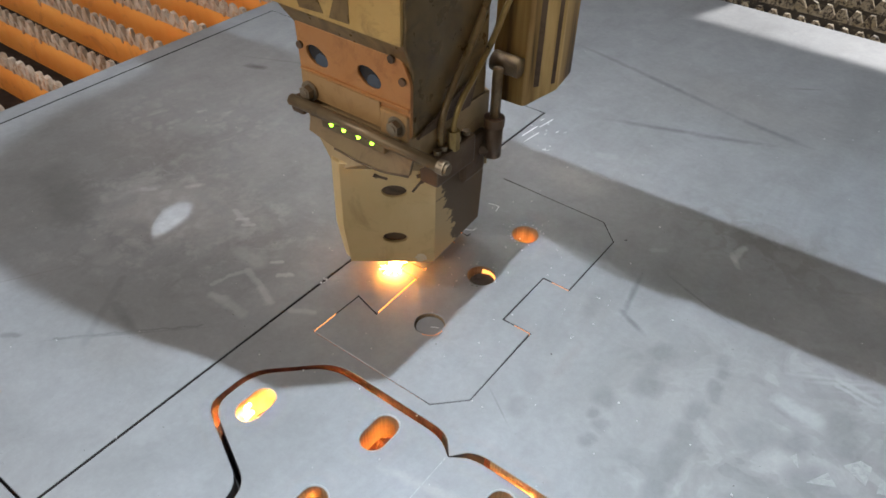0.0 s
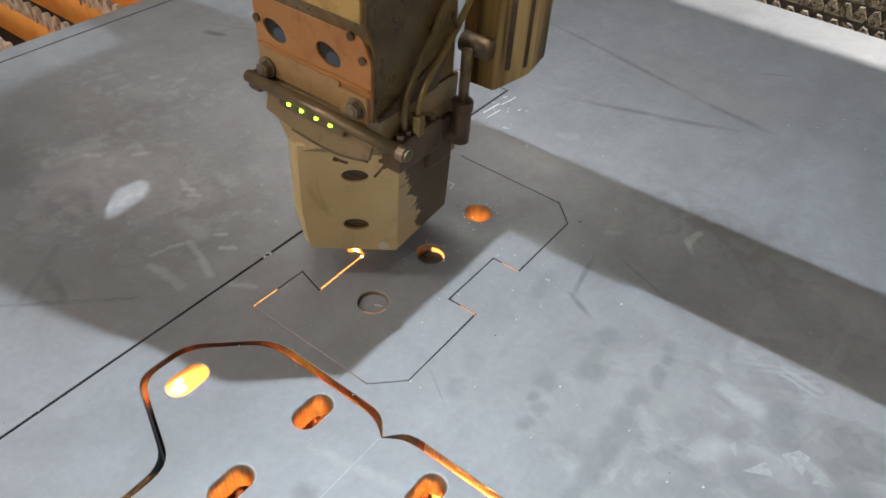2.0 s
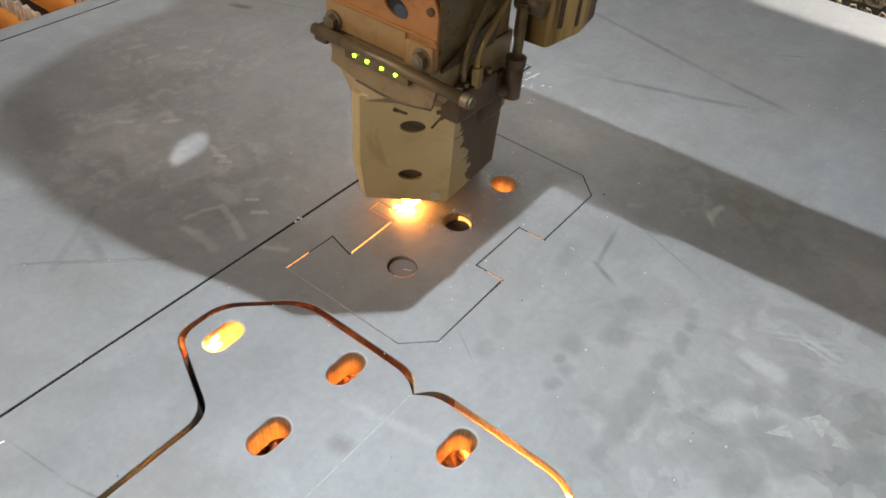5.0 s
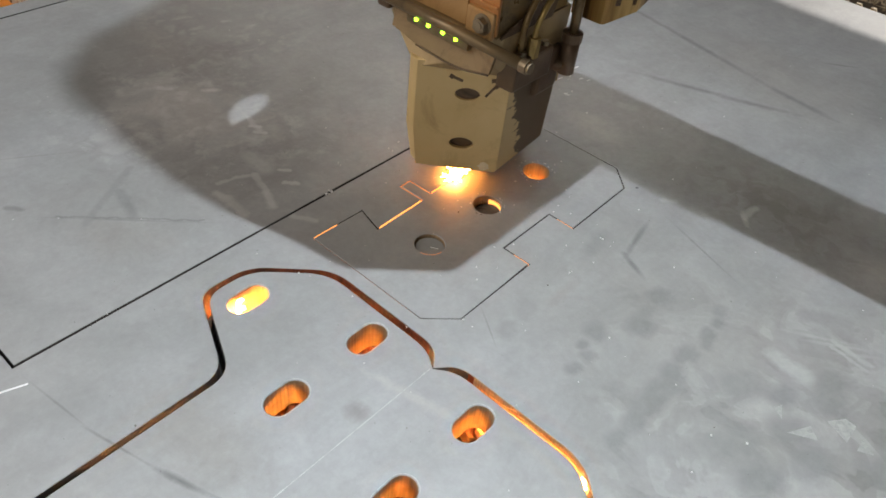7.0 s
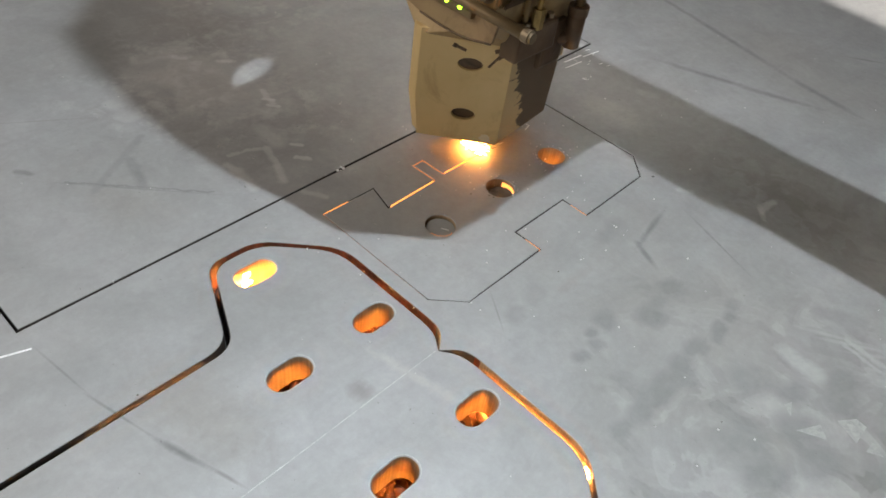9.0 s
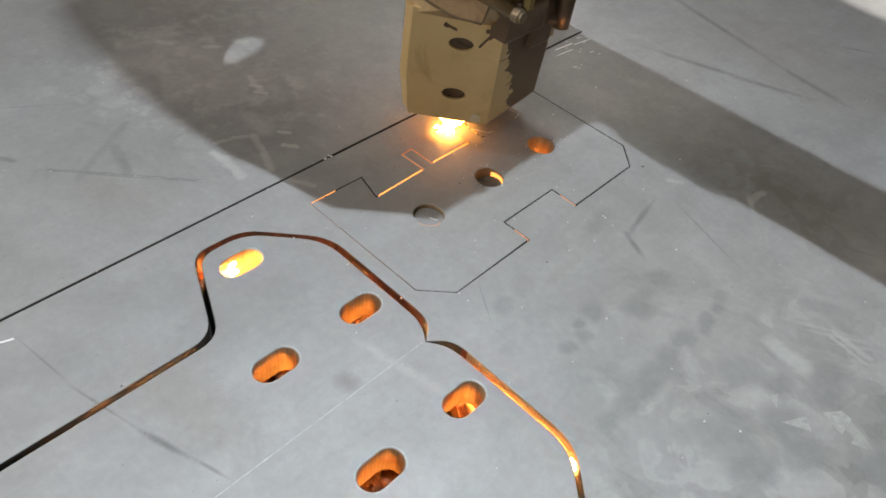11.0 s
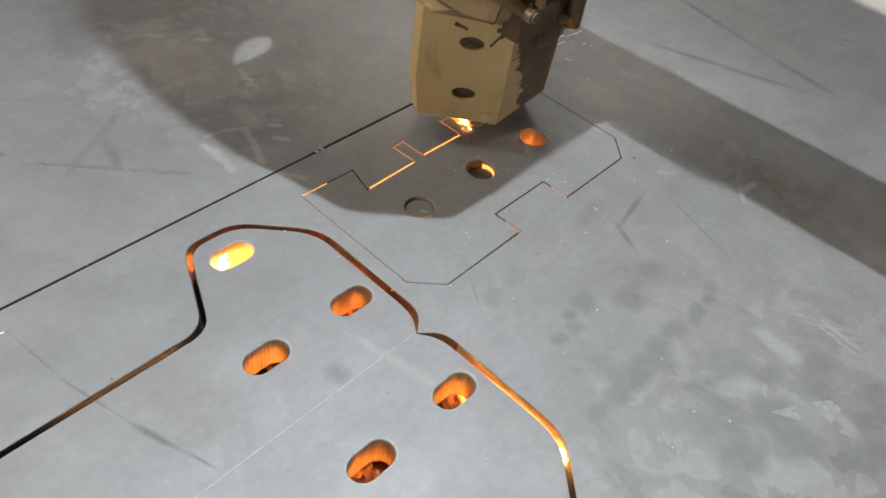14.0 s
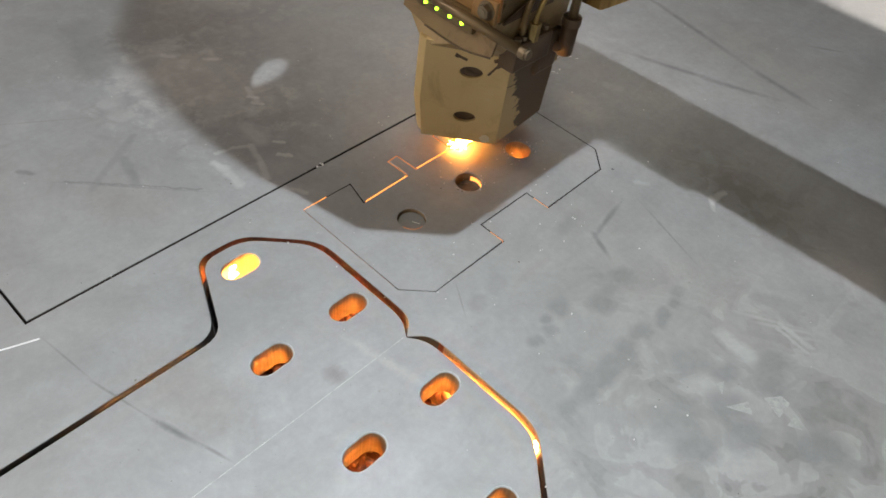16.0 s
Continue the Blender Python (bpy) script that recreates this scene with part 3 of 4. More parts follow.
def build_sheet():
    outer = [(-0.592, -0.75), (0.95, -0.75), (0.95, 0.730), (-0.592, 0.730)]
    panel_hole = [(-0.5712, -0.3108), (-0.1376, -0.3108), (-0.1376, 0.2925), (-0.5712, 0.2925)]
    panel = [(-0.5676, -0.3080), (-0.1405, -0.3080), (-0.1405, 0.2903), (-0.5676, 0.2903)]
    spare = kerf([(-0.152, -0.3545), (-0.45, -0.3545)], 0.0032)
    holes = [panel_hole, spare, kerf(PART_KERF, [0.0014 if 6 < i < 10 else 0.0021 for i in range(len(PART_KERF))]), mirrored(OPENING_HALF, -0.1240)] + [circle(x, y, HOLE_R) for x, y in HOLES]
    sheet = finish("steel_sheet", cutout([outer] + holes, THICK, BEVEL), [SHEET, EDGE, CUT_SHADE, DIM_WALL])
    for f in sheet.data.polygons:
        c = f.center
        hole = min(math.hypot(c.x - x, c.y - y) for x, y in HOLES) < HOLE_R + 0.001
        inside = -0.58 < c.x < 0.3 and -0.60 < c.y < 0.3
        # unlit stretches of cut wall get the black shade colour, dim ones the dark red
        if f.material_index == 1 and inside and not hole and (c.y > -0.105 or c.x < -0.13 or (c.x < -0.04 and c.y < -0.197) or (c.x > 0.1605 and c.y < -0.122) or (0.026 < c.x < 0.058 and c.y < -0.105)):
            f.material_index = 2
        elif f.material_index == 1 and inside and not hole and c.x < 0.062:
            f.material_index = 3
    tagged(sheet, "thick grey mill-scale steel sheet with laser-cut contours lying on slats", "steel sheet")
    p = finish("cut_panel", cutout([panel], THICK, BEVEL), [SHEET, CUT_SHADE])
    tagged(p, "large rectangular grey steel panel cut free but still in the sheet", "steel panel")
    outlines = [mirrored(BRACKET_HALF, -0.1262)] + [stadium(x, y, 0.0094, 0.0064) for x, y in SLOTS]
    b = finish("bracket_plate", cutout(outlines, THICK, 0.0006), [SHEET, EDGE, CUT_SHADE, SCRIBE, DIM_WALL])
    for f in b.data.polygons:
        c = f.center
        # the slanting and straight left walls are blackened for lack of light
        if f.material_index == 1 and c.x < -0.043 and c.y < -0.190 and c.y < -0.186 - 0.463 * (c.x + 0.1095):
            f.material_index = 2
        elif f.material_index == 1 and min(math.hypot(c.x - x, c.y - y) for x, y in SLOTS) > 0.018:
            f.material_index = 4
        # pale metal on bevels and rings paints the light caught by the slots' burrs
        if 0.4 < f.normal.z < 0.95 and min(math.hypot(c.x - x, c.y - y) for x, y in SLOTS) < 0.018:
            f.material_index = 3
    for x, y in SLOTS:
        ring = stadium(x, y, 0.0098, 0.0064)
        part("slot_rim", ribbon(ring + ring[:1], 0.00012, 0.0005), SCRIBE, b, "thin pale burr of a slot, its lit edge put in the colour")
    tagged(b, "cut grey steel bracket plate with oblong slots lying in its opening", "steel part")
    for (x, y), dz, tilt in ((HOLES[2], -0.0022, (0, 0)), (HOLES[1], -0.0072, (7, -6))):
        sunk = dz < -0.005
        slug = finish("slug", cutout([circle(0, 0, HOLE_R - 0.0016)], THICK, BEVEL), [DARK_SLUG, CUT_SHADE] if sunk else [SHEET, CUT_SHADE])
        slug.matrix_world = pose(x + 0.0007, y - 0.0004, dz, *tilt)
        tagged(slug, "dark steel slug sunk and tilted in a cut hole" if sunk else "round grey steel slug still loose in a cut hole", "steel slug", "slugs in the holes")
        if not sunk:
            part("scratch_or_glint", ribbon([(0.0005, 0.0), (0.0060, 0.0030)], 0.00015, 0.0007), CHALK, slug, "bright scratch or painted glint")


def build_web():
    w = finish("uncut_web", box(-0.00102, 0.00102, 0.0, 0.0435, -THICK, -0.00004), [SHEET])
    return tagged(w, "thin grey steel web still uncut ahead of the flame", "steel web")


def build_slats():
    rng = random.Random(4)
    x0, x1 = -1.7, 1.2
    pitch = 0.021
    for k in range(32):
        y = -0.7850 + 0.0732 * k
        bm = bmesh.new()
        n = int((x1 - x0) / pitch)
        t = 0.0018
        top = []
        for i in range(n + 1):
            x = x0 + i * pitch
            top += [(x, -0.043 + rng.uniform(-0.002, 0.002)), (x + pitch * 0.30, -0.0275 + rng.uniform(-0.003, 0.0)),
                    (x + pitch * 0.62, -0.0275 + rng.uniform(-0.003, 0.0))]
        for i in range(len(top) - 1):
            (xa, za), (xb, zb) = top[i], top[i + 1]
            w = 0.0034 if max(za, zb) > -0.033 else t
            f = [bm.verts.new(c) for c in ((xa, y - t, -0.093), (xb, y - t, -0.093), (xb, y - t, -0.05), (xa, y - t, -0.05))]
            bm.faces.new(f)
            g = [bm.verts.new(c) for c in ((xa, y + t, -0.093), (xb, y + t, -0.093), (xb, y + t, -0.05), (xa, y + t, -0.05))]
            bm.faces.new(g[::-1])
            a = [bm.verts.new(c) for c in ((xa, y - t, -0.05), (xb, y - t, -0.05), (xb, y - w, zb), (xa, y - w, za))]
            bm.faces.new(a)
            b = [bm.verts.new(c) for c in ((xa, y + t, -0.05), (xb, y + t, -0.05), (xb, y + w, zb), (xa, y + w, za))]
            bm.faces.new(b[::-1])
            c = [bm.verts.new(q) for q in ((xa, y - w, za), (xb, y - w, zb), (xb, y + w, zb), (xa, y + w, za))]
            bm.faces.new(c)
        bmesh.ops.remove_doubles(bm, verts=bm.verts, dist=1e-6)
        for f in bm.faces:
            f.material_index = (2 if f.calc_center_median().x > -0.57 and not y > 0.7 else 1) if max(v.co.z for v in f.verts) > -0.046 else 0
        far = y > 0.7
        for i in range(0 if far or y < -0.3 else n):
            x = x0 + (i + 0.46) * pitch
            if not -1.15 < x < -0.555:
                continue
            n0 = len(bm.faces)
            for _ in range(2):
                q = Matrix.Translation((x + rng.uniform(-0.002, 0.002), y - 0.0022, rng.uniform(-0.044, -0.036))) @ Matrix.Rotation(rng.uniform(-0.1, 0.4), 4, "Y")
                bmesh.ops.create_icosphere(bm, subdivisions=2, radius=1.0, matrix=q @ Matrix.Diagonal((rng.uniform(0.002, 0.0042), 0.0022, rng.uniform(0.007, 0.015), 1)))
            bm.faces.ensure_lookup_table()
            for f in bm.faces[n0:]:
                f.material_index = 1
                f.smooth = True
        s = finish("support_slat", bm, [CRUST, CRUST_TIP] if far else [RUST, SLAG, CRUMB])
        tagged(s, "dark crusted serrated steel support slat with pale slag lumps" if far else "rusty orange serrated steel support slat with slag-crusted teeth", "slat", "slats under the sheet")


def build_bed():
    tray = finish("tray", box(-1.75, 1.25, -0.95, 1.6, -0.40, -0.26, 0.004), BED)
    tagged(tray, "scorched dark tray under the support slats", "tray", kind="structure")


def build_hall():
    hall = (("floor", (-6, 6, -6, 6, -1.1, -1.0), CONCRETE), ("ceiling", (-6, 6, -6, 6, 5.0, 5.1), WALL), ("wall_north", (-6, 6, 6, 6.1, -1, 5), WALL),
            ("wall_south", (-6, 6, -6.1, -6, -1, 5), WALL), ("wall_east", (6, 6.1, -6, 6, -1, 5), WALL), ("wall_west", (-6.1, -6, -6, 6, -1, 5), WALL))
    for name, dims, mm in hall:
        tagged(finish(name, box(*dims), mm), "plain workshop hall " + name.split("_")[0], name.split("_")[0], kind="structure")
    base = finish("machine_base", box(-1.8, 1.3, -1.0, 1.65, -1.0, -0.40, 0.01), BEAM)
    tagged(base, "grey steel base of the cutting table under the tray", "machine base", kind="structure")


def build_shield():
    # added out of view; its lower edge bounds the far strip of light
    bm = box(-0.005, 1.6, 1.0, 1.02, 0.379, 1.5, 0.002)
    add_box(bm, -1.6, -0.005, 1.0, 1.02, 0.06, 1.5, 0.002)
    tagged(finish("rear_light_block", bm, SHIELD), "unseen dark plate added to shape the rear strip of light", "shield", kind="structure")


build_hall()
build_shield()
build_bed()
build_slats()
build_sheet()
web = build_web()

# ---------------------------------------------------------------- cutting head (its own space: z = 0 on the sheet, origin under the nozzle)
COVER = [(0.0365, 0.053), (0.0365, -0.009), (-0.0160, -0.0500), (-0.0260, -0.0490), (-0.0490, -0.0230), (-0.0490, 0.046), (-0.030, 0.068), (0.022, 0.068)]
BODY = [(0.0340, 0.052), (0.0340, -0.031), (0.0330, -0.032), (-0.0620, -0.032), (-0.0640, -0.030), (-0.0640, 0.052), (-0.062, 0.054), (0.032, 0.054)]


def ring(points, z, grow=0.0, centre=(-0.01, 0.005)):
    out = []
    for i, (x, y) in enumerate(points):
        d = Vector((x - centre[0], y - centre[1]))
        q = Vector((x, y)) + d.normalized() * grow
        out.append((q.x, q.y, z if not isinstance(z, (list, tuple)) else z[i]))
    return out


def hex_bolt(parent, at, out=(0, -1, 0), r=0.0055, long=0.006):
    at, out = Vector(at), Vector(out)
    bm = bmesh.new()
    add_tube(bm, at, at + out * 0.0015, r * 1.35, sides=20)
    add_tube(bm, at + out * 0.0014, at + out * long, r, r * 0.95, sides=6)
    add_tube(bm, at + out * long * 0.98, at + out * long * 1.1, r * 0.55, sides=12)
    return part("bolt", bm, CHROME, parent, "worn steel hexagon bolt")


def build_head():
    head = new("laser_torch")
    tagged(head, "tan and brown laser cutting torch with green lamps above the sheet", "laser cutter")
    # lower cover
    core = [(x * 0.94 - 0.001, y * 0.94) for x, y in COVER]
    top = [0.082, 0.112, 0.116, 0.116, 0.116, 0.116, 0.09, 0.085]
    part("cover_core", loft([ring([(x * 0.84, y * 0.84) for x, y in core], 0.027), ring(core, 0.06), ring(core, [z - 0.004 for z in top])]), DARK, head, "dark inside of the cover")
    a, b = Vector((-0.0180, -0.0512)), Vector((0.0365, -0.0092))
    wide = (b - a).length
    front = [(0.004, 0.025), (wide - 0.001, 0.025), (wide, 0.028), (wide, 0.112), (0, 0.117), (0, 0.058)]
    ovals = [[(0.0385 + 0.0098 * math.cos(math.tau * k / 28), v + 0.0056 * math.sin(math.tau * k / 28)) for k in range(28)] for v in (0.0930, 0.0490)]
    bm = cutout([front] + ovals, 0.004, 0.0004)
    for f in bm.faces:
        f.material_index = 0
    ang = math.atan2(b.y - a.y, b.x - a.x)
    bm.transform(Matrix.Translation((a.x, a.y, 0)) @ Matrix.Rotation(ang, 4, "Z") @ Matrix.Rotation(radians(90), 4, "X"))
    part("front_plate", bm, TAN, head, "tan front plate with two dark oval holes")
    place = Matrix.Translation((a.x, a.y, 0)) @ Matrix.Rotation(ang, 4, "Z") @ Matrix.Rotation(radians(90), 4, "X")
    for line, w in (([(0.0240, 0.1075), (0.0340, 0.1040)], 0.0022), ([(0.0240, 0.1076), (0.0270, 0.1060)], 0.0034)):
        bm = ribbon(line, 0.0003, w)
        bm.transform(place)
        part("scuff", bm, DARK, head, "dark scuffed dash")
    for line, w in (([(0.052, 0.093), (0.064, 0.1105)], 0.0018), ([(0.058, 0.101), (0.067, 0.1105)], 0.0030), ([(0.055, 0.1065), (0.067, 0.1100)], 0.0032)):
        bm = ribbon(line, 0.0003, w)
        bm.transform(place)
        part("scuff", bm, DARK, head, "dark streak")
    bm = cutout([[(0.0585 + 0.0042 * math.cos(math.tau * k / 14) * (1 + 0.25 * math.sin(3 * k)), 0.0295 + 0.0040 * math.sin(math.tau * k / 14)) for k in range(14)]], 0.0006)
    bm.transform(place @ Matrix.Translation((0, 0, 0.0004)))
    for f in bm.faces:
        f.material_index = 0
    part("bare_patch", bm, CHIP, head, "pale worn patch")
    side = loft([[(0.0325, -0.0115, 0.026), (0.0366, -0.0090, 0.026), (0.0366, 0.050, 0.034), (0.030, 0.058, 0.036), (0.026, 0.05, 0.03)],
                 [(0.0325, -0.0115, 0.110), (0.0366, -0.0090, 0.110), (0.0366, 0.053, 0.080), (0.030, 0.062, 0.080), (0.026, 0.05, 0.08)]], 0.0008)
    part("side_plate", side, COVER_SIDE, head, "tan side plate with a ragged dark brown area")
    left = loft([[(-0.0145, -0.0485, 0.026), (-0.0225, -0.0470, 0.028), (-0.0430, -0.0200, 0.030), (-0.0430, 0.040, 0.03), (-0.038, 0.040, 0.03), (-0.020, -0.044, 0.03)],
                 [(-0.0180, -0.0515, 0.060), (-0.0270, -0.0500, 0.060), (-0.0495, -0.0230, 0.060), (-0.0495, 0.046, 0.06), (-0.043, 0.046, 0.06), (-0.020, -0.044, 0.06)],
                 [(-0.0180, -0.0515, 0.117), (-0.0270, -0.0500, 0.117), (-0.0495, -0.0230, 0.117), (-0.0495, 0.046, 0.117), (-0.043, 0.046, 0.117), (-0.020, -0.044, 0.117)]], 0.0012)
    part("left_plate", left, TAN, head)
    part("nozzle", loft([[(0.004 * math.cos(math.tau * k / 20), 0.004 * math.sin(math.tau * k / 20), 0.010) for k in range(20)],
                         [(0.012 * math.cos(math.tau * k / 20), 0.012 * math.sin(math.tau * k / 20), 0.030) for k in range(20)]]), BRASS, head, "conical copper nozzle")
    # skirt between cover and body
    low = [(0.0385, 0.055), (0.0385, -0.0095), (-0.0150, -0.0500), (-0.0265, -0.0492), (-0.0490, -0.0225), (-0.0490, 0.050), (-0.032, 0.060), (0.024, 0.060)]
    mid = [(0.0360, 0.056), (0.0360, -0.0260), (0.0280, -0.0390), (-0.0560, -0.0390), (-0.0640, -0.0330), (-0.0640, 0.052), (-0.050, 0.058), (0.030, 0.058)]
    part("skirt", loft([ring(low, [0.085, 0.112, 0.113, 0.113, 0.114, 0.114, 0.10, 0.09]), ring(mid, 0.132), ring(mid, 0.149)], 0.0012), COLLAR, head, "tan collar sloping out from the cover")
    part("body", loft([ring(BODY, 0.147), ring(BODY, 0.196), ring([(x, y - 0.007 if y < 0 else y) if x > 0 else (x - 0.014, y - 0.007 if y < 0 else y) for x, y in BODY], 0.214),
                       ring([(x, y - 0.007 if y < 0 else y) if x > 0 else (x - 0.020, y - 0.007 if y < 0 else y) for x, y in BODY], 0.36)], 0.0012), BROWN, head, "brown stained block of the head")
    edge = [(-0.0500, -0.0468, 0.1300), (-0.0234, -0.0486, 0.1260), (0.0160, -0.0489, 0.1252), (0.0420, -0.0468, 0.1295)]
    rim = edge + [(0.0420, -0.0405, 0.1465), (-0.0520, -0.0405, 0.1465)]
    apron = part("apron_plate", loft([[(x, y + 0.0030, z) for x, y, z in rim], rim], 0.0004), OLIVE, head, "olive brown apron plate below the rod")
    part("apron_edge", pipe([(x, y - 0.0004, z) for x, y, z in edge[1:]], 0.0008, 6), DARK, apron, "dark lower edge of the plate", True)
    part("dark_side_wedge", loft([[(0.0352, -0.030, 0.1475), (0.0368, -0.030, 0.1475), (0.0368, 0.030, 0.1475), (0.0352, 0.030, 0.1475)],
                             [(0.0352, -0.030, 0.149), (0.0362, -0.030, 0.149), (0.0362, 0.040, 0.172), (0.0352, 0.040, 0.172)]]), DARK, head, "dark wedge on the side")
    part("upper_panel", box(-0.080, 0.0325, -0.0418, -0.0386, 0.2160, 0.352, 0.001), GOLD, head, "gold-brown upper front panel")
    for tri in ([(-0.0305, 0.2205), (-0.0440, 0.2450), (-0.0600, 0.2450), (-0.0520, 0.2190)], [(-0.0255, 0.2190), (-0.0085, 0.2195), (-0.0085, 0.2450), (-0.0160, 0.2450)]):
        bm = cutout([tri], 0.0006)
        for f in bm.faces:
            f.material_index = 0
        bm.transform(Matrix.Translation((0, -0.0423, 0)) @ Matrix.Rotation(radians(90), 4, "X"))
        part("dark_wedge", bm, BROWN, head, "dark brown wedge mark")
    # front panel with two oval windows
    ov = [[(u + 0.0100 * math.cos(math.tau * k / 28) - 0.003 * math.sin(math.tau * k / 28), 0.1835 + 0.0075 * math.sin(math.tau * k / 28)) for k in range(28)] for u in (-0.047, 0.000)]
    pl = cutout([rounded([(-0.0625, 0.150, 0.002), (0.0345, 0.150, 0.002), (0.0345, 0.190, 0.004), (0.0275, 0.204, 0.004), (-0.0655, 0.204, 0.002)])] + ov, 0.003, 0.0004)
    for f in pl.faces:
        f.material_index = 0
    pl.transform(Matrix.Translation((0, -0.0355, 0)) @ Matrix.Rotation(radians(90), 4, "X"))
    # black plate puts the shade inside the windows into its colour
    part("window_recess", box(-0.060, 0.014, -0.0332, -0.0325, 0.172, 0.196), BLACK, head, "dark recess behind the windows")
    panel = part("front_panel", pl, ORANGE, head, "orange-brown front panel with two oval windows")
    for u in (-0.047, 0.000):
        part("window_plug", tube((u + 0.003, -0.0322, 0.1795), (u + 0.003, -0.0340, 0.1795), 0.0062, sides=24), BLUE, panel, "dark blue plug in the window")
    part("lower_panel", box(-0.0622, 0.0100, -0.0372, -0.0356, 0.1506, 0.1698, 0.0005), AMBER, head, "amber brown lower front panel")
    part("panel_ledge", box(-0.063, 0.0345, -0.0372, -0.0345, 0.170, 0.1722, 0.0008), ORANGE, head)
    part("clamp_block", box(0.0104, 0.034, -0.0385, -0.034, 0.147, 0.167, 0.002), AMBER, head)
    for x, z in ((0.0254, 0.1575), (-0.0545, 0.156)):
        hex_bolt(head, (x, -0.0375, z))
    for x, z in ((0.029, 0.190), (0.020, 0.203), (-0.062, 0.188)):
        part("small_screw", tube((x, -0.0345, z), (x, -0.0372, z), 0.0028, sides=12), DARK, head)
    # guard rod with green lamps
    rod = part("guard_rod", tube((-0.0657, -0.046, 0.1490), (0.0700, -0.046, 0.1480), 0.0042), ROD, head, "brown guard rod across the front", True)
    part("rod_ferrule", add_tube(tube((0.0665, -0.046, 0.1480), (0.0720, -0.046, 0.1480), 0.0050), (0.0715, -0.046, 0.148), (0.0740, -0.046, 0.148), 0.0038), CHROME, rod, "worn brown steel end ferrule")
    part("rod_foot", box(-0.066, -0.054, -0.047, -0.030, 0.140, 0.1515, 0.002), DARK, rod)
    strip = part("lamp_strip", box(-0.036, 0.022, -0.0475, -0.038, 0.1385, 0.1450, 0.0015), ROD, head)
    for x in (-0.0258, -0.0142, -0.0008, 0.0114):
        bm = bmesh.new()
        bmesh.ops.create_uvsphere(bm, u_segments=12, v_segments=8, radius=0.0015, matrix=Matrix.Translation((x, -0.0478, 0.1438)))
        part("green_lamp", bm, GREEN, strip, "small glowing green lamp", True)
    # right side: hose, block, elbow
    part("side_seam", box(0.0335, 0.0355, -0.028, 0.052, 0.1455, 0.1490, 0.0006), DARK, head)
    part("gas_hose", pipe([(0.044, 0.078, 0.236), (0.044, 0.0587, 0.2157), (0.044, 0.040, 0.193), (0.044, 0.020, 0.174), (0.044, 0.0071, 0.162), (0.0435, 0.002, 0.150), (0.0435, 0.0010, 0.132)], 0.0022), BRASS, head, "thin brass gas tube", True)
    part("second_hose", pipe([(0.038, 0.052, 0.236), (0.038, 0.028, 0.200), (0.038, 0.003, 0.168), (0.0385, -0.006, 0.152), (0.0385, -0.007, 0.132)], 0.0026), BROWN, head, "", True)
    block = part("manifold_block", box(0.030, 0.046, -0.020, 0.026, 0.106, 0.130, 0.002), DARK, head, "sooty manifold block")
    for y in (-0.014, -0.007, 0.009, 0.020):
        part("cap_screw", tube((0.041, y, 0.128), (0.041, y, 0.1335), 0.0028, sides=12), CHROME, block)
    part("tube_nut", tube((0.0435, 0.001, 0.128), (0.0435, 0.001, 0.143), 0.0046, sides=6), BRASS, block)
    part("lower_lug", box(0.030, 0.041, 0.020, 0.048, 0.085, 0.122, 0.003), DARK, head)
    elbow = part("elbow_fitting", add_tube(tube((0.046, 0.049, 0.100), (0.046, 0.049, 0.128), 0.0070), (0.034, 0.040, 0.106), (0.048, 0.050, 0.106), 0.0058), DARK, head, "sooty elbow fitting", True)
    part("elbow_cap", tube((0.046, 0.049, 0.126), (0.046, 0.049, 0.133), 0.0078, sides=18), DARK, elbow)
    part("riser_pipe", tube((0.046, 0.049, 0.130), (0.046, 0.049, 0.172), 0.0038), ROD, head, "brown riser pipe", True)
    part("barrel_nut", tube((0.034, 0.062, 0.170), (0.056, 0.062, 0.170), 0.0075), ROD, head, "", True)
    # rear column
    col = [(0.0290, 0.068), (0.0570, 0.068), (0.0592, 0.070), (0.0715, 0.092), (0.0715, 0.112), (0.0550, 0.130), (0.029, 0.130)]
    part("rear_column", loft([ring(col, [0.136, 0.137, 0.1375, 0.1457, 0.152, 0.15, 0.145]), ring(col, 0.36)], 0.0012), COLUMN, head, "brown streaked rear slide column")
    for x0, y0, x1, y1 in ((0.0618, 0.0746, 0.0640, 0.0786), (0.0690, 0.0875, 0.0706, 0.0904)):
        bm = loft([[(x0, y0 - 0.0008, 0.152), (x1, y1 - 0.0008, 0.152), (x1 - 0.002, y1 + 0.002, 0.152), (x0 - 0.002, y0 + 0.002, 0.152)],
                   [(x0, y0 - 0.0008, 0.34), (x1, y1 - 0.0008, 0.34), (x1 - 0.002, y1 + 0.002, 0.34), (x0 - 0.002, y0 + 0.002, 0.34)]])
        part("slide_strip", bm, DARK, head)
    # unseen hood above, its outline worked back from the shadow on the sheet
    part("shadow_hood", loft([[(x, y, 0.360) for x, y in SHADE_HOOD], [(x, y, 0.380) for x, y in SHADE_HOOD]]), BEAM, head, "unseen grey hood above the torch, shaped to cast its shadow")
    # unseen shadow canopy; its opening lies over a smaller one in the baffle
    pieces = [SHADE_CANOPY[:2] + [SLOPE[0]], [SLOPE[2]] + SHADE_CANOPY[3:]]
    pieces += [[(x, lo, -0.085, z) for x, lo, hi, z in SLOPE], [(x, -0.010, hi, z) for x, lo, hi, z in SLOPE]]
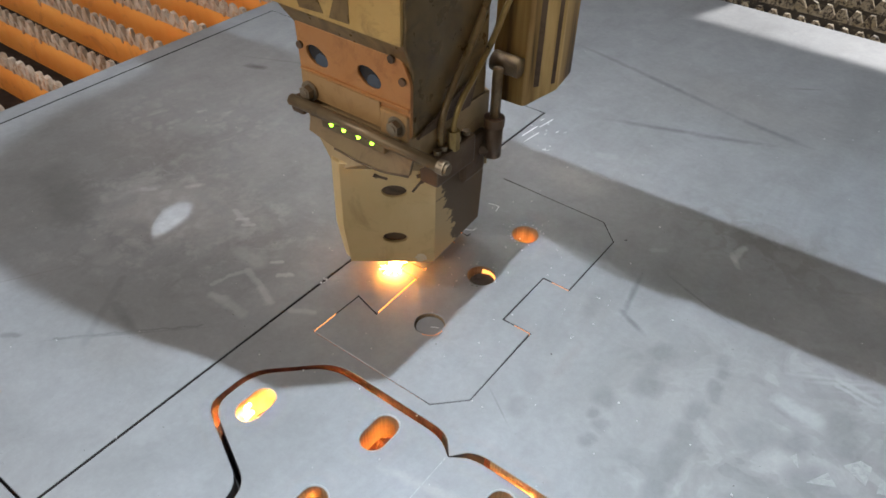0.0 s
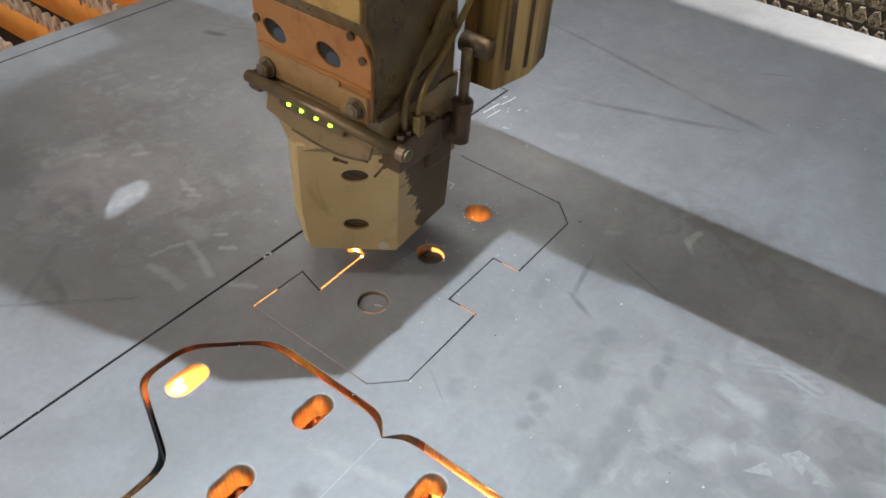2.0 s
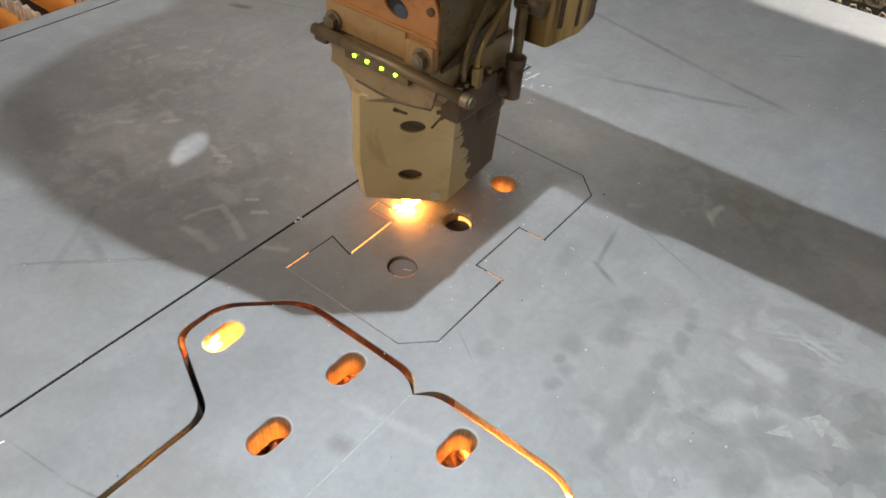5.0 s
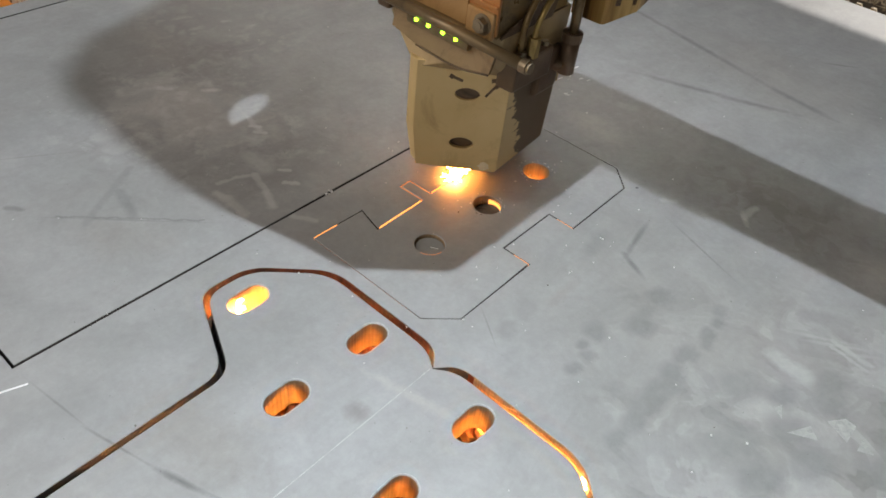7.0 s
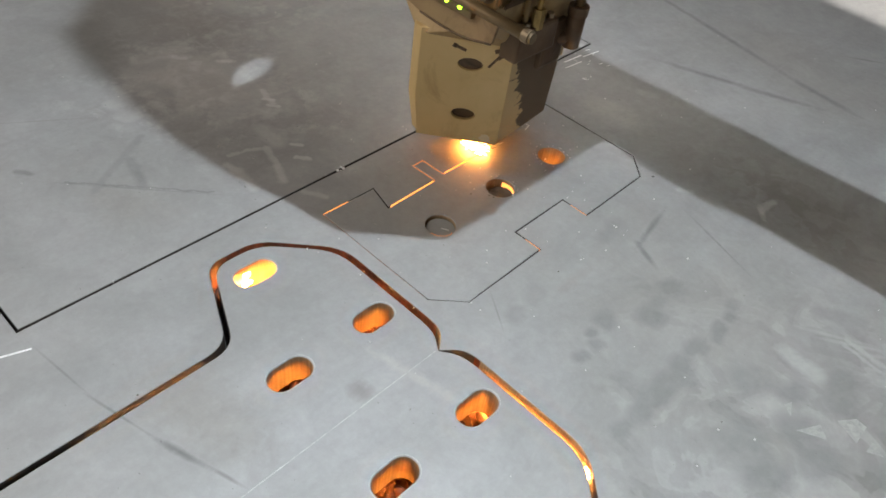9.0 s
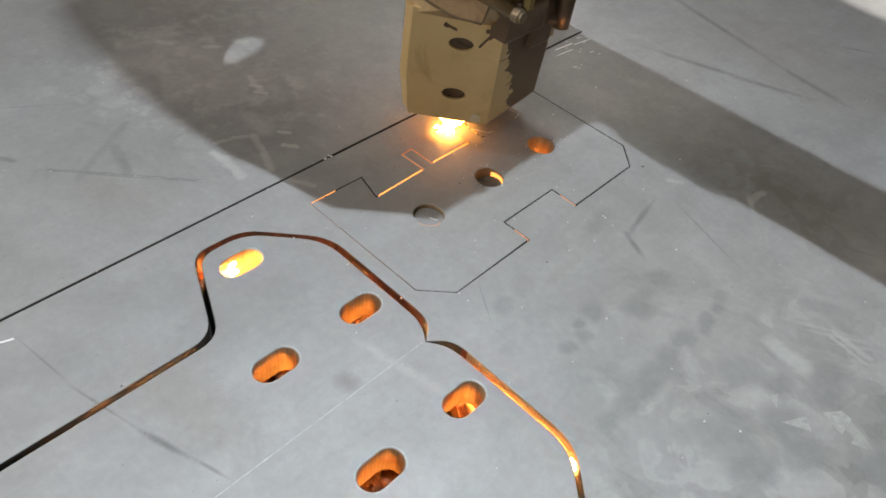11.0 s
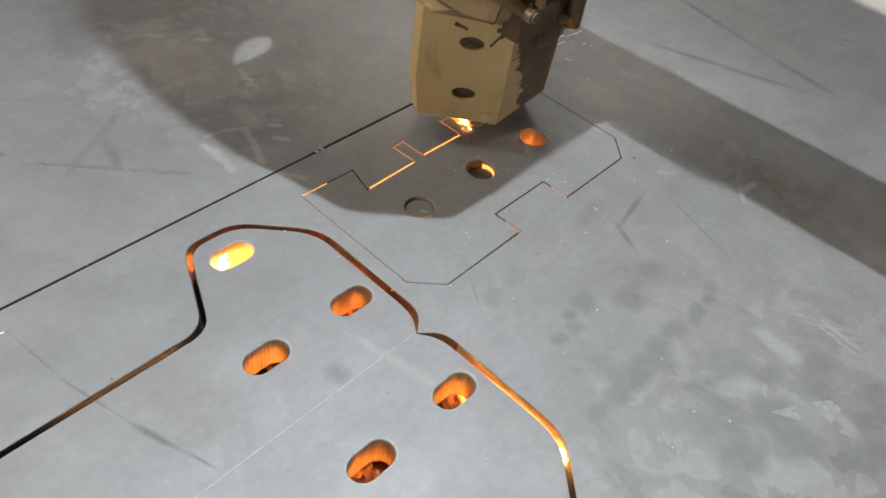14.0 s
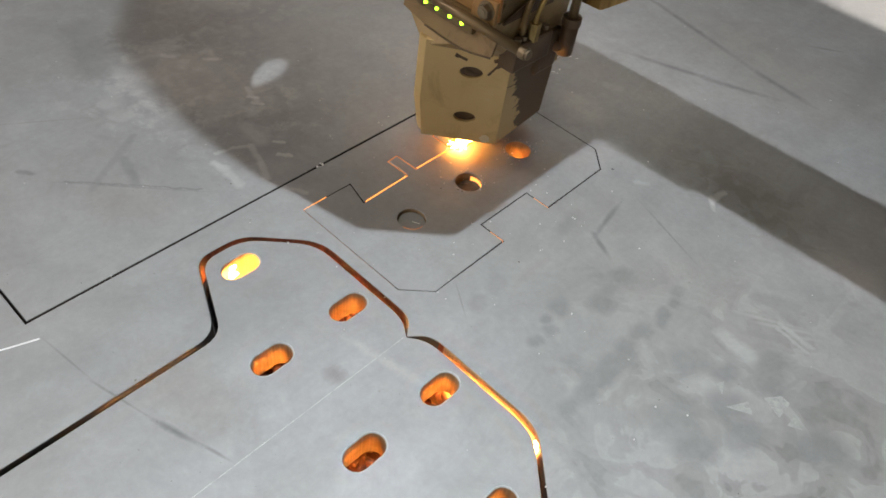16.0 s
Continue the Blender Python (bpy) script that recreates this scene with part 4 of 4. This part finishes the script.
    for rows in pieces:
        part("shadow_canopy", loft([[(x, lo, z - 0.008), (x, hi, z - 0.008), (x, hi, z + 0.008), (x, lo, z + 0.008)] for x, lo, hi, z in rows]), BEAM, head, "unseen sloping sheet added to cast the soft left shadow")
    # unseen plate added here; its gap gives the light spot its shape
    bm = cutout([[(-0.222, -0.135), (-0.0682, -0.135), (-0.0682, 0.005), (-0.222, 0.005)], SPOT_GAP], 0.006)
    for f in bm.faces:
        f.material_index = 0
    bmesh.ops.translate(bm, verts=bm.verts, vec=(0, 0, 0.379))
    part("spot_baffle", bm, BEAM, head, "unseen plate added to shape the light spot through its gap")
    # added only to join the shadow canopy to the hood
    part("shadow_canopy_post", box(-0.068, -0.050, -0.02, 0.03, 0.379, 0.458), BEAM, head)
    return head


def ragged_dark_side():
    m = Mat("tan_and_dark_side")
    sep = m.node("ShaderNodeSeparateXYZ", Vector=m.co)
    n = m.noise(95, 4, 0.65, 0.4, m.stretched(1, 0.55, 1.3))
    low = m.node("ShaderNodeMath")
    low.operation = "MULTIPLY_ADD"
    m.t.links.new(sep.outputs["Z"], low.inputs[0])
    low.inputs[1].default_value = 0.42
    m.t.links.new(sep.outputs["Y"], low.inputs[2])
    s = m.node("ShaderNodeMath")
    s.operation = "MULTIPLY_ADD"
    m.t.links.new(low.outputs[0], s.inputs[0])
    s.inputs[1].default_value, s.inputs[2].default_value = 20.0, -0.50
    k = m.node("ShaderNodeMath")
    k.operation = "ADD"
    m.t.links.new(s.outputs[0], k.inputs[0])
    m.t.links.new(n, k.inputs[1])
    m.put("Base Color", m.mix(m.ramp(k.outputs[0], (0.66, 0.0), (0.72, 1.0)), (0.56, 0.405, 0.20), (0.125, 0.085, 0.048)))
    m.put("Roughness", 0.5)
    m.put("Metallic", 0.2)
    return m.m


def streaked_column():
    m = Mat("oil_streaked_brown")
    n = m.noise(60, 4, 0.6, 0.2, m.stretched(1, 1, 0.06))
    m.put("Base Color", m.ramp(n, (0.36, (0.05, 0.030, 0.014)), (0.46, (0.27, 0.160, 0.050)), (0.58, (0.38, 0.25, 0.085)), (0.66, (0.53, 0.36, 0.14))))
    m.put("Roughness", 0.4)
    m.put("Metallic", 0.3)
    return m.m


COVER_SIDE, COLUMN = ragged_dark_side(), streaked_column()
# unseen outlines fitted to the shadow and the light spot on the sheet
SHADE_HOOD = [(0.0682, 0.186), (0.0682, -0.0850), (0.0200, -0.1325), (-0.030, -0.1415), (-0.068, -0.1535), (-0.068, 0.186)]
SHADE_CANOPY = [(-0.0545, -0.1451, 0.1832, 0.455), (-0.0945, -0.1400, 0.1713, 0.650), (-0.1228, -0.1247, 0.1538, 0.900), (-0.1683, -0.1015, 0.1383, 1.150), (-0.2045, -0.0709, 0.1383, 1.150), (-0.2251, -0.0067, 0.0658, 1.150)]  # x, front y, back y, height
SLOPE = [(-0.1069, -0.1333, 0.1636, 0.760), SHADE_CANOPY[2], (-0.1374, -0.1173, 0.1488, 0.980)]
SPOT_GAP = [(-0.1526, -0.0909), (-0.1649, -0.0833), (-0.1763, -0.0654), (-0.1748, -0.0484), (-0.1644, -0.0454), (-0.1541, -0.0587), (-0.1517, -0.0776)]
head = build_head()


def build_gantry():
    g = finish("gantry_beam", box(-1.6, 1.6, 0.0993, 0.1986, 0.385, 0.43, 0.004), BEAM)
    # unseen glowing strips added to lift the shadow on both sides of the head
    for x0, x1 in ((-0.340, -0.182), (-0.011, 0.078)):
        part("fill_strip", box(x0, x1, 0.1005, 0.1205, 0.3805, 0.3846, 0.001), STRIP, g, "unseen fill light strip added under the beam")
        # added plate keeps the fill off the front of the shadow
        part("fill_block", box(x0, x1, 0.0950, 0.0980, 0.345, 0.3864, 0.0006), SHIELD, g, "unseen dark plate added to hold back the fill light")
    return tagged(g, "grey gantry beam carrying the cutting head over the table", "gantry beam")


gantry = build_gantry()


def build_flame():
    rng = random.Random(7)
    fl = new("cutting_flame")
    tagged(fl, "white-hot orange laser cutting flame at the kerf", "flame")
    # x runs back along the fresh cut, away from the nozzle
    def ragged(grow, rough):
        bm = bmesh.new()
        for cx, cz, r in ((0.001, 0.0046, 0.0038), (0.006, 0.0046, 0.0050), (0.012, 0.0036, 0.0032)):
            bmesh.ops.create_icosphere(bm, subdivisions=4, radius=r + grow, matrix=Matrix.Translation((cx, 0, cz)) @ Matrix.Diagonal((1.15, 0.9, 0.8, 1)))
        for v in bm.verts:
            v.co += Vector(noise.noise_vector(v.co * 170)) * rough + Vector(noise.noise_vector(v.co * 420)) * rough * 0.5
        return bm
    core = ragged(0.0, 0.0030)
    for _ in range(18):
        a = rng.uniform(0, math.tau)
        d = Vector((math.cos(a) + 0.5, math.sin(a), rng.uniform(-0.05, 0.5))).normalized()
        s = Vector((rng.uniform(0.002, 0.012), 0, 0.003))
        add_tube(core, s, s + d * rng.uniform(0.008, 0.015), 0.0016, 0.0002, 6)
    part("flame_core", core, FLAME, fl, "white-hot core", True)
    # shell round the core paints the flame's halo, not burning gas
    part("flame_halo", ragged(0.0030, 0.0036), HALO, fl, "thin see-through glowing shell painting the flame's halo", True)
    bm = bmesh.new()
    for _ in range(40):
        s = Vector((rng.uniform(-0.03, 0.03), rng.uniform(-0.05, 0.02), rng.uniform(-0.10, -0.04)))
        d = Vector((rng.uniform(-0.6, 0.6), rng.uniform(-1.2, 0.2), rng.uniform(-0.8, -0.1))).normalized()
        add_tube(bm, s, s + d * rng.uniform(0.02, 0.05), 0.0012, 0.0003, 4)
    part("spark_jet", bm, MOLTEN, fl, "orange jet of sparks below the sheet")
    return fl


flame = build_flame()


def build_glow():
    sheet = bpy.data.objects["steel_sheet"]
    # emission stands in for firelight from below as well as hot steel
    hot = [([(-0.0812, -0.054), (-0.0820, -0.0060)], 0.0018), ([(-0.0834, 0.0085), (-0.0832, 0.050)], 0.0018), ([(-0.1050, -0.0990), (-0.1047, -0.0760)], 0.0021),
           ([(-0.1050, 0.0668), (-0.0880, 0.0660)], 0.0014)]
    warm = [([(-0.0822, -0.0045), (-0.1060, -0.0055), (-0.1065, 0.0060), (-0.0835, 0.0068)], 0.0010), ([(-0.1040, -0.0999), (-0.1058, -0.0990)], 0.0010),
            ([(0.0080, 0.0600), (0.0235, 0.0600)], 0.0014), ([(0.0240, 0.0), (0.010, 0.0)], 0.0012), ([(-0.0840, 0.0514), (-0.1062, 0.0512), (-0.1062, 0.0670)], 0.0010)]
    dull = [([(0.0000, -0.0998), (-0.1030, -0.0999)], 0.0009)]
    arc = [(HOLES[2][0] + 0.0114 * math.cos(radians(d)), HOLES[2][1] + 0.0114 * math.sin(radians(d))) for d in range(-85, 6, 10)]
    part("glowing_kerf", ribbon(arc, -0.0008, 0.0009), WARM, sheet, "dull orange glowing cut line")
    # firelight on the hole's wall, painted as an emissive arc
    arc = [(HOLES[1][0] + 0.0116 * math.cos(radians(d)), HOLES[1][1] + 0.0116 * math.sin(radians(d))) for d in range(-50, 121, 10)]
    part("glowing_kerf", ribbon(arc, -0.0035, 0.0010), HOT, sheet, "orange emissive arc painting the firelit wall of the hole")
    for lines, material, z, label in ((hot, HOT, -0.0004, "orange glowing cut line"), (warm, WARM, -0.0007, "dull orange glowing cut line"), (dull, DULL, -0.0009, "faint red glowing cut line")):
        for line, w in lines:
            part("glowing_kerf", ribbon(line, z, w), material, sheet, label)


def build_slag():
    rng = random.Random(11)
    # mostly hidden glowing beads, added to light slot, hole and kerf walls
    bm = bmesh.new()
    drops = ((-0.02, 0.21, -0.225, -0.135, -0.255, -0.235, 7, 0.009), (-0.075, -0.015, 0.015, 0.085, -0.255, -0.235, 8, 0.013))
    for i, (x, y) in enumerate(SLOTS):
        for k in range(7):
            q = Vector((x + 0.0125 + rng.uniform(-0.0006, 0.001), y - (0.013 if i == 0 else 0.010) + 0.003 * k + rng.uniform(-0.001, 0.001), -0.0285))
            bmesh.ops.create_icosphere(bm, subdivisions=1, radius=(0.0046 if i == 0 else 0.0013) * rng.uniform(0.7, 1.2), matrix=Matrix.Translation(q))
    for x0, x1, y0, y1, z0, z1, n, r in drops:
        for _ in range(n):
            m = Matrix.Translation((rng.uniform(x0, x1), rng.uniform(y0, y1), rng.uniform(z0, z1))) @ Matrix.Diagonal((rng.uniform(1.2, 2.4), 1, 0.7, 1))
            bmesh.ops.create_icosphere(bm, subdivisions=1, radius=r * rng.uniform(0.6, 1.3), matrix=m)
    lines = (([(-0.1122, -0.182), (-0.1122, -0.172), (-0.1085, -0.158)], 0.0034), ([(-0.1085, -0.158), (-0.090, -0.136)], 0.0023), ([(-0.083, -0.1265), (-0.073, -0.1155)], 0.0017),
             ([(-0.058, -0.1138), (0.006, -0.1138)], 0.0021), ([(0.064, -0.1138), (0.090, -0.1138)], 0.0026), ([(0.090, -0.1138), (0.144, -0.1138)], 0.0050),
             ([(0.144, -0.1138), (0.154, -0.1165)], 0.0034), ([(-0.0470, -0.310), (-0.0470, -0.236)], 0.0019))
    for line, r in lines:
        for a, b in zip(line, line[1:]):
            a, b = Vector((*a, -0.024)), Vector((*b, -0.024))
            n = int((b - a).length / 0.004)
            for i in range(n + 1):
                p = a.lerp(b, i / max(n, 1)) + Vector((rng.uniform(-0.001, 0.001), rng.uniform(-0.001, 0.001), rng.uniform(-0.003, 0.003)))
                bmesh.ops.create_icosphere(bm, subdivisions=1, radius=r * rng.uniform(0.4, 1.3), matrix=Matrix.Translation(p))
    for x, y, r in ((*HOLES[0], 0.0010), (*HOLES[1], 0.0015)):
        for k in range(5):
            q = Vector((x + 0.008 + rng.uniform(-0.001, 0.001), y - 0.008 + 0.003 * k, -0.027))
            bmesh.ops.create_icosphere(bm, subdivisions=1, radius=r * rng.uniform(0.7, 1.2), matrix=Matrix.Translation(q))
    # these few lie in view as white-hot slag
    hot_x, hot_y = SLOTS[0]
    spots = [(hot_x - rng.uniform(0.0060, 0.0090), hot_y - rng.uniform(0.0, 0.0070), rng.uniform(-0.016, -0.007), 0.0017) for _ in range(9)]
    spots += [(0.1545 + 0.0045 * k / 5, -0.1165 - 0.0049 * k / 5, rng.uniform(-0.013, -0.006), 0.0013) for k in range(6)]
    for x, y, z, r in spots:
        bmesh.ops.create_icosphere(bm, subdivisions=1, radius=r * rng.uniform(0.7, 1.2), matrix=Matrix.Translation((x, y, z)))
    tagged(finish("glow_beads", bm, FILL_EMBER), "glowing orange beads added to light the cut walls, a few seen as white-hot slag", "slag", kind="stuff")
    bm = bmesh.new()
    for x, y in SLOTS:
        for _ in range(34):
            m = Matrix.Translation((x + rng.uniform(-0.022, 0.006), y + rng.uniform(-0.012, 0.028), rng.uniform(-0.042, -0.031))) @ Euler((rng.uniform(0, 3), rng.uniform(0, 3), 0)).to_matrix().to_4x4()
            bmesh.ops.create_icosphere(bm, subdivisions=2, radius=rng.uniform(0.0022, 0.0048), matrix=m @ Matrix.Diagonal((1.5, 1, 0.7, 1)))
    for v in bm.verts:
        v.co += Vector(noise.noise_vector(v.co * 300)) * 0.0016
    tagged(finish("slag_crust", bm, CRUMB, smooth=True), "rusty lumps of slag crusted on the slats under the slots", "slag", kind="stuff")


def build_light_blocks():
    # hidden black tubes, added so that no glow reaches the left gap from below
    for line in ([(-0.1120, -0.178), (-0.1118, -0.186), (-0.1085, -0.1935), (-0.095, -0.2000), (-0.075, -0.2090), (-0.0550, -0.2180), (-0.0490, -0.2225), (-0.0470, -0.232)], [(-0.0470, -0.224), (-0.0470, -0.520)]):
        d = finish("kerf_light_block", pipe([(x, y, -0.0312) for x, y in line], 0.0068, 8, 4), CUT_SHADE, smooth=True)
        tagged(d, "unseen black bead added to block light under the kerf", "dross")


build_glow()
build_slag()
build_light_blocks()


def build_marks():
    b = bpy.data.objects["bracket_plate"]
    part("scribed_line", box(0.0391, 0.0397, -0.52, -0.1275, -0.0002, 0.00008), SCRIBE, b, "bright scribed line along the middle")
    rng = random.Random(3)
    bm = bmesh.new()
    for _ in range(260):
        x, y = rng.uniform(-0.45, 0.45), rng.uniform(-0.33, 0.55)
        if rng.random() < 0.5:
            x, y = rng.gauss(-0.04, 0.08), rng.gauss(0.02, 0.08)
        bmesh.ops.create_icosphere(bm, subdivisions=1, radius=rng.uniform(0.0003, 0.0009), matrix=Matrix.Translation((x, y, 0.0001)))
    for hx, hy in HOLES[:2]:
        for _ in range(16):
            a, d = rng.uniform(0, math.tau), HOLE_R + rng.uniform(0.0005, 0.004)
            bmesh.ops.create_icosphere(bm, subdivisions=1, radius=rng.uniform(0.0003, 0.0009), matrix=Matrix.Translation((hx + d * math.cos(a), hy + d * math.sin(a), 0.0001)))
    tagged(finish("spatter_beads", bm, BEAD), "tiny beads of metal spatter on the sheet", "spatter", kind="stuff")
    sheet, panel = bpy.data.objects["steel_sheet"], bpy.data.objects["cut_panel"]
    # real scratches first; the last three lines paint glints behind the column
    for line, w in (([(-0.1290, -0.3330), (-0.1265, -0.3260), (-0.1209, -0.3090)], 0.0014), ([(-0.103, 0.071), (-0.096, 0.066), (-0.0815, 0.0745), (-0.081, 0.079)], 0.0007),
                    ([(-0.093, 0.116), (-0.083, 0.118), (-0.081, 0.110)], 0.0007), ([(-0.132, 0.236), (-0.130, 0.262)], 0.0016), ([(-0.124, 0.232), (-0.122, 0.252)], 0.0012), ([(-0.127, 0.262), (-0.124, 0.285)], 0.0012)):
        bm = ribbon(line, 0.00015, w)
        part("scratch_or_glint", bm, CHALK, sheet, "bright scratch or painted glint")
    # more small pale dashes painting the glints there
    for _ in range(15):
        x, y, k, turn = rng.uniform(-0.136, -0.098), rng.uniform(0.222, 0.300), rng.uniform(0.0015, 0.0055), radians(rng.uniform(35, 125))
        part("scratch_or_glint", ribbon([(x, y), (x + k * math.cos(turn), y + k * math.sin(turn))], 0.00015, rng.uniform(0.0004, 0.0012)), CHALK, sheet, "bright scratch or painted glint")
    for tri in ([(0.2310, -0.0009), (0.2402, 0.0154), (0.2479, 0.0077)], [(0.2467, 0.0269), (0.2548, 0.0378), (0.2622, 0.0368), (0.2621, 0.0199)],
                [(0.2688, 0.0185), (0.2690, 0.0293), (0.2781, 0.0231)], [(0.2170, 0.0119), (0.2196, 0.0174), (0.2243, 0.0063)]):
        bm = cutout([tri], 0.0002)
        bm.transform(Matrix.Translation((0, 0, 0.00012)))
        for f in bm.faces:
            f.material_index = 0
        part("bare_flake", bm, FLAKE, sheet, "pale bare flake in the scale")
    bm = bmesh.new()
    for k in range(14):
        a = rng.uniform(0, math.tau)
        bmesh.ops.create_icosphere(bm, subdivisions=1, radius=rng.uniform(0.0005, 0.0010), matrix=Matrix.Translation((-0.1387 + 0.002 * math.cos(a), -0.055 + 0.003 * math.sin(a), rng.uniform(-0.001, 0.0008))))
    part("tack_joint", bm, CHALK, panel, "small bright tack left in the cut line")


build_marks()


FLAME_TRACK = [  # seconds, the nozzle's end of the flame, its height over the sheet, the way it is blown back
    (0, -0.1035, 0.0000, 0.0, -90), (0.2, -0.0990, 0.0000, -0.003, -130), (0.5, -0.0905, -0.0040, -0.0078, -180), (1, -0.0895, -0.0050, -0.0096, -180), (1.5, -0.0890, -0.0050, -0.0096, -180),
    (2.2, -0.0870, -0.0040, -0.0088, -180), (2.5, -0.0840, -0.0020, -0.006, -130), (2.8, -0.0826, 0.0020, -0.003, -90), (3.1, -0.0826, 0.0040, 0.0, -90), (4, -0.0831, 0.0130, 0.0, -90),
    (5, -0.0832, 0.0235, 0.0, -90), (6.2, -0.0831, 0.0365, 0.0, -90), (7, -0.0832, 0.0445, 0.0, -90), (7.3, -0.0840, 0.0490, 0.0, -60), (7.7, -0.0870, 0.0515, 0.0, -20), (8, -0.0899, 0.0514, 0.0, 0),
    (9, -0.0965, 0.0516, 0.0, 0), (9.7, -0.1040, 0.0520, 0.0, 0), (10, -0.1058, 0.0520, 0.0, -45), (10.3, -0.1061, 0.0530, 0.0, -90), (11.5, -0.1060, 0.0610, 0.0, -90), (12, -0.1058, 0.0655, 0.0, -90),
    (12.5, -0.1022, 0.0650, -0.001, -120), (13, -0.0981, 0.0660, -0.004, -165), (13.5, -0.0937, 0.0670, -0.005, -180), (14, -0.0900, 0.0662, -0.0086, -180), (14.9, -0.0822, 0.0640, -0.0090, -180),
    (15.2, -0.0808, 0.0648, -0.006, -130), (15.5, -0.0802, 0.0645, -0.001, -90), (15.8, -0.0800, 0.0660, 0.0, -90), (16, -0.0800, 0.0685, 0.0, -90)]


def motions():
    walk(head, [(t, pose(x, y, 0)) for t, x, y in HEAD_TRACK])
    walk(flame, [(t, pose(x, y, z, 0, 0, turn)) for t, x, y, z, turn in FLAME_TRACK])
    walk(web, [(t, pose(-0.0833, 0.0095 if t < 2.6 else min(0.0525, y + 0.002), 0)) for t, x, y in HEAD_TRACK])
    walk(gantry, [(t, pose(0, y - 0.008, 0, 0, 0, 1.8)) for t, x, y in HEAD_TRACK])


motions()
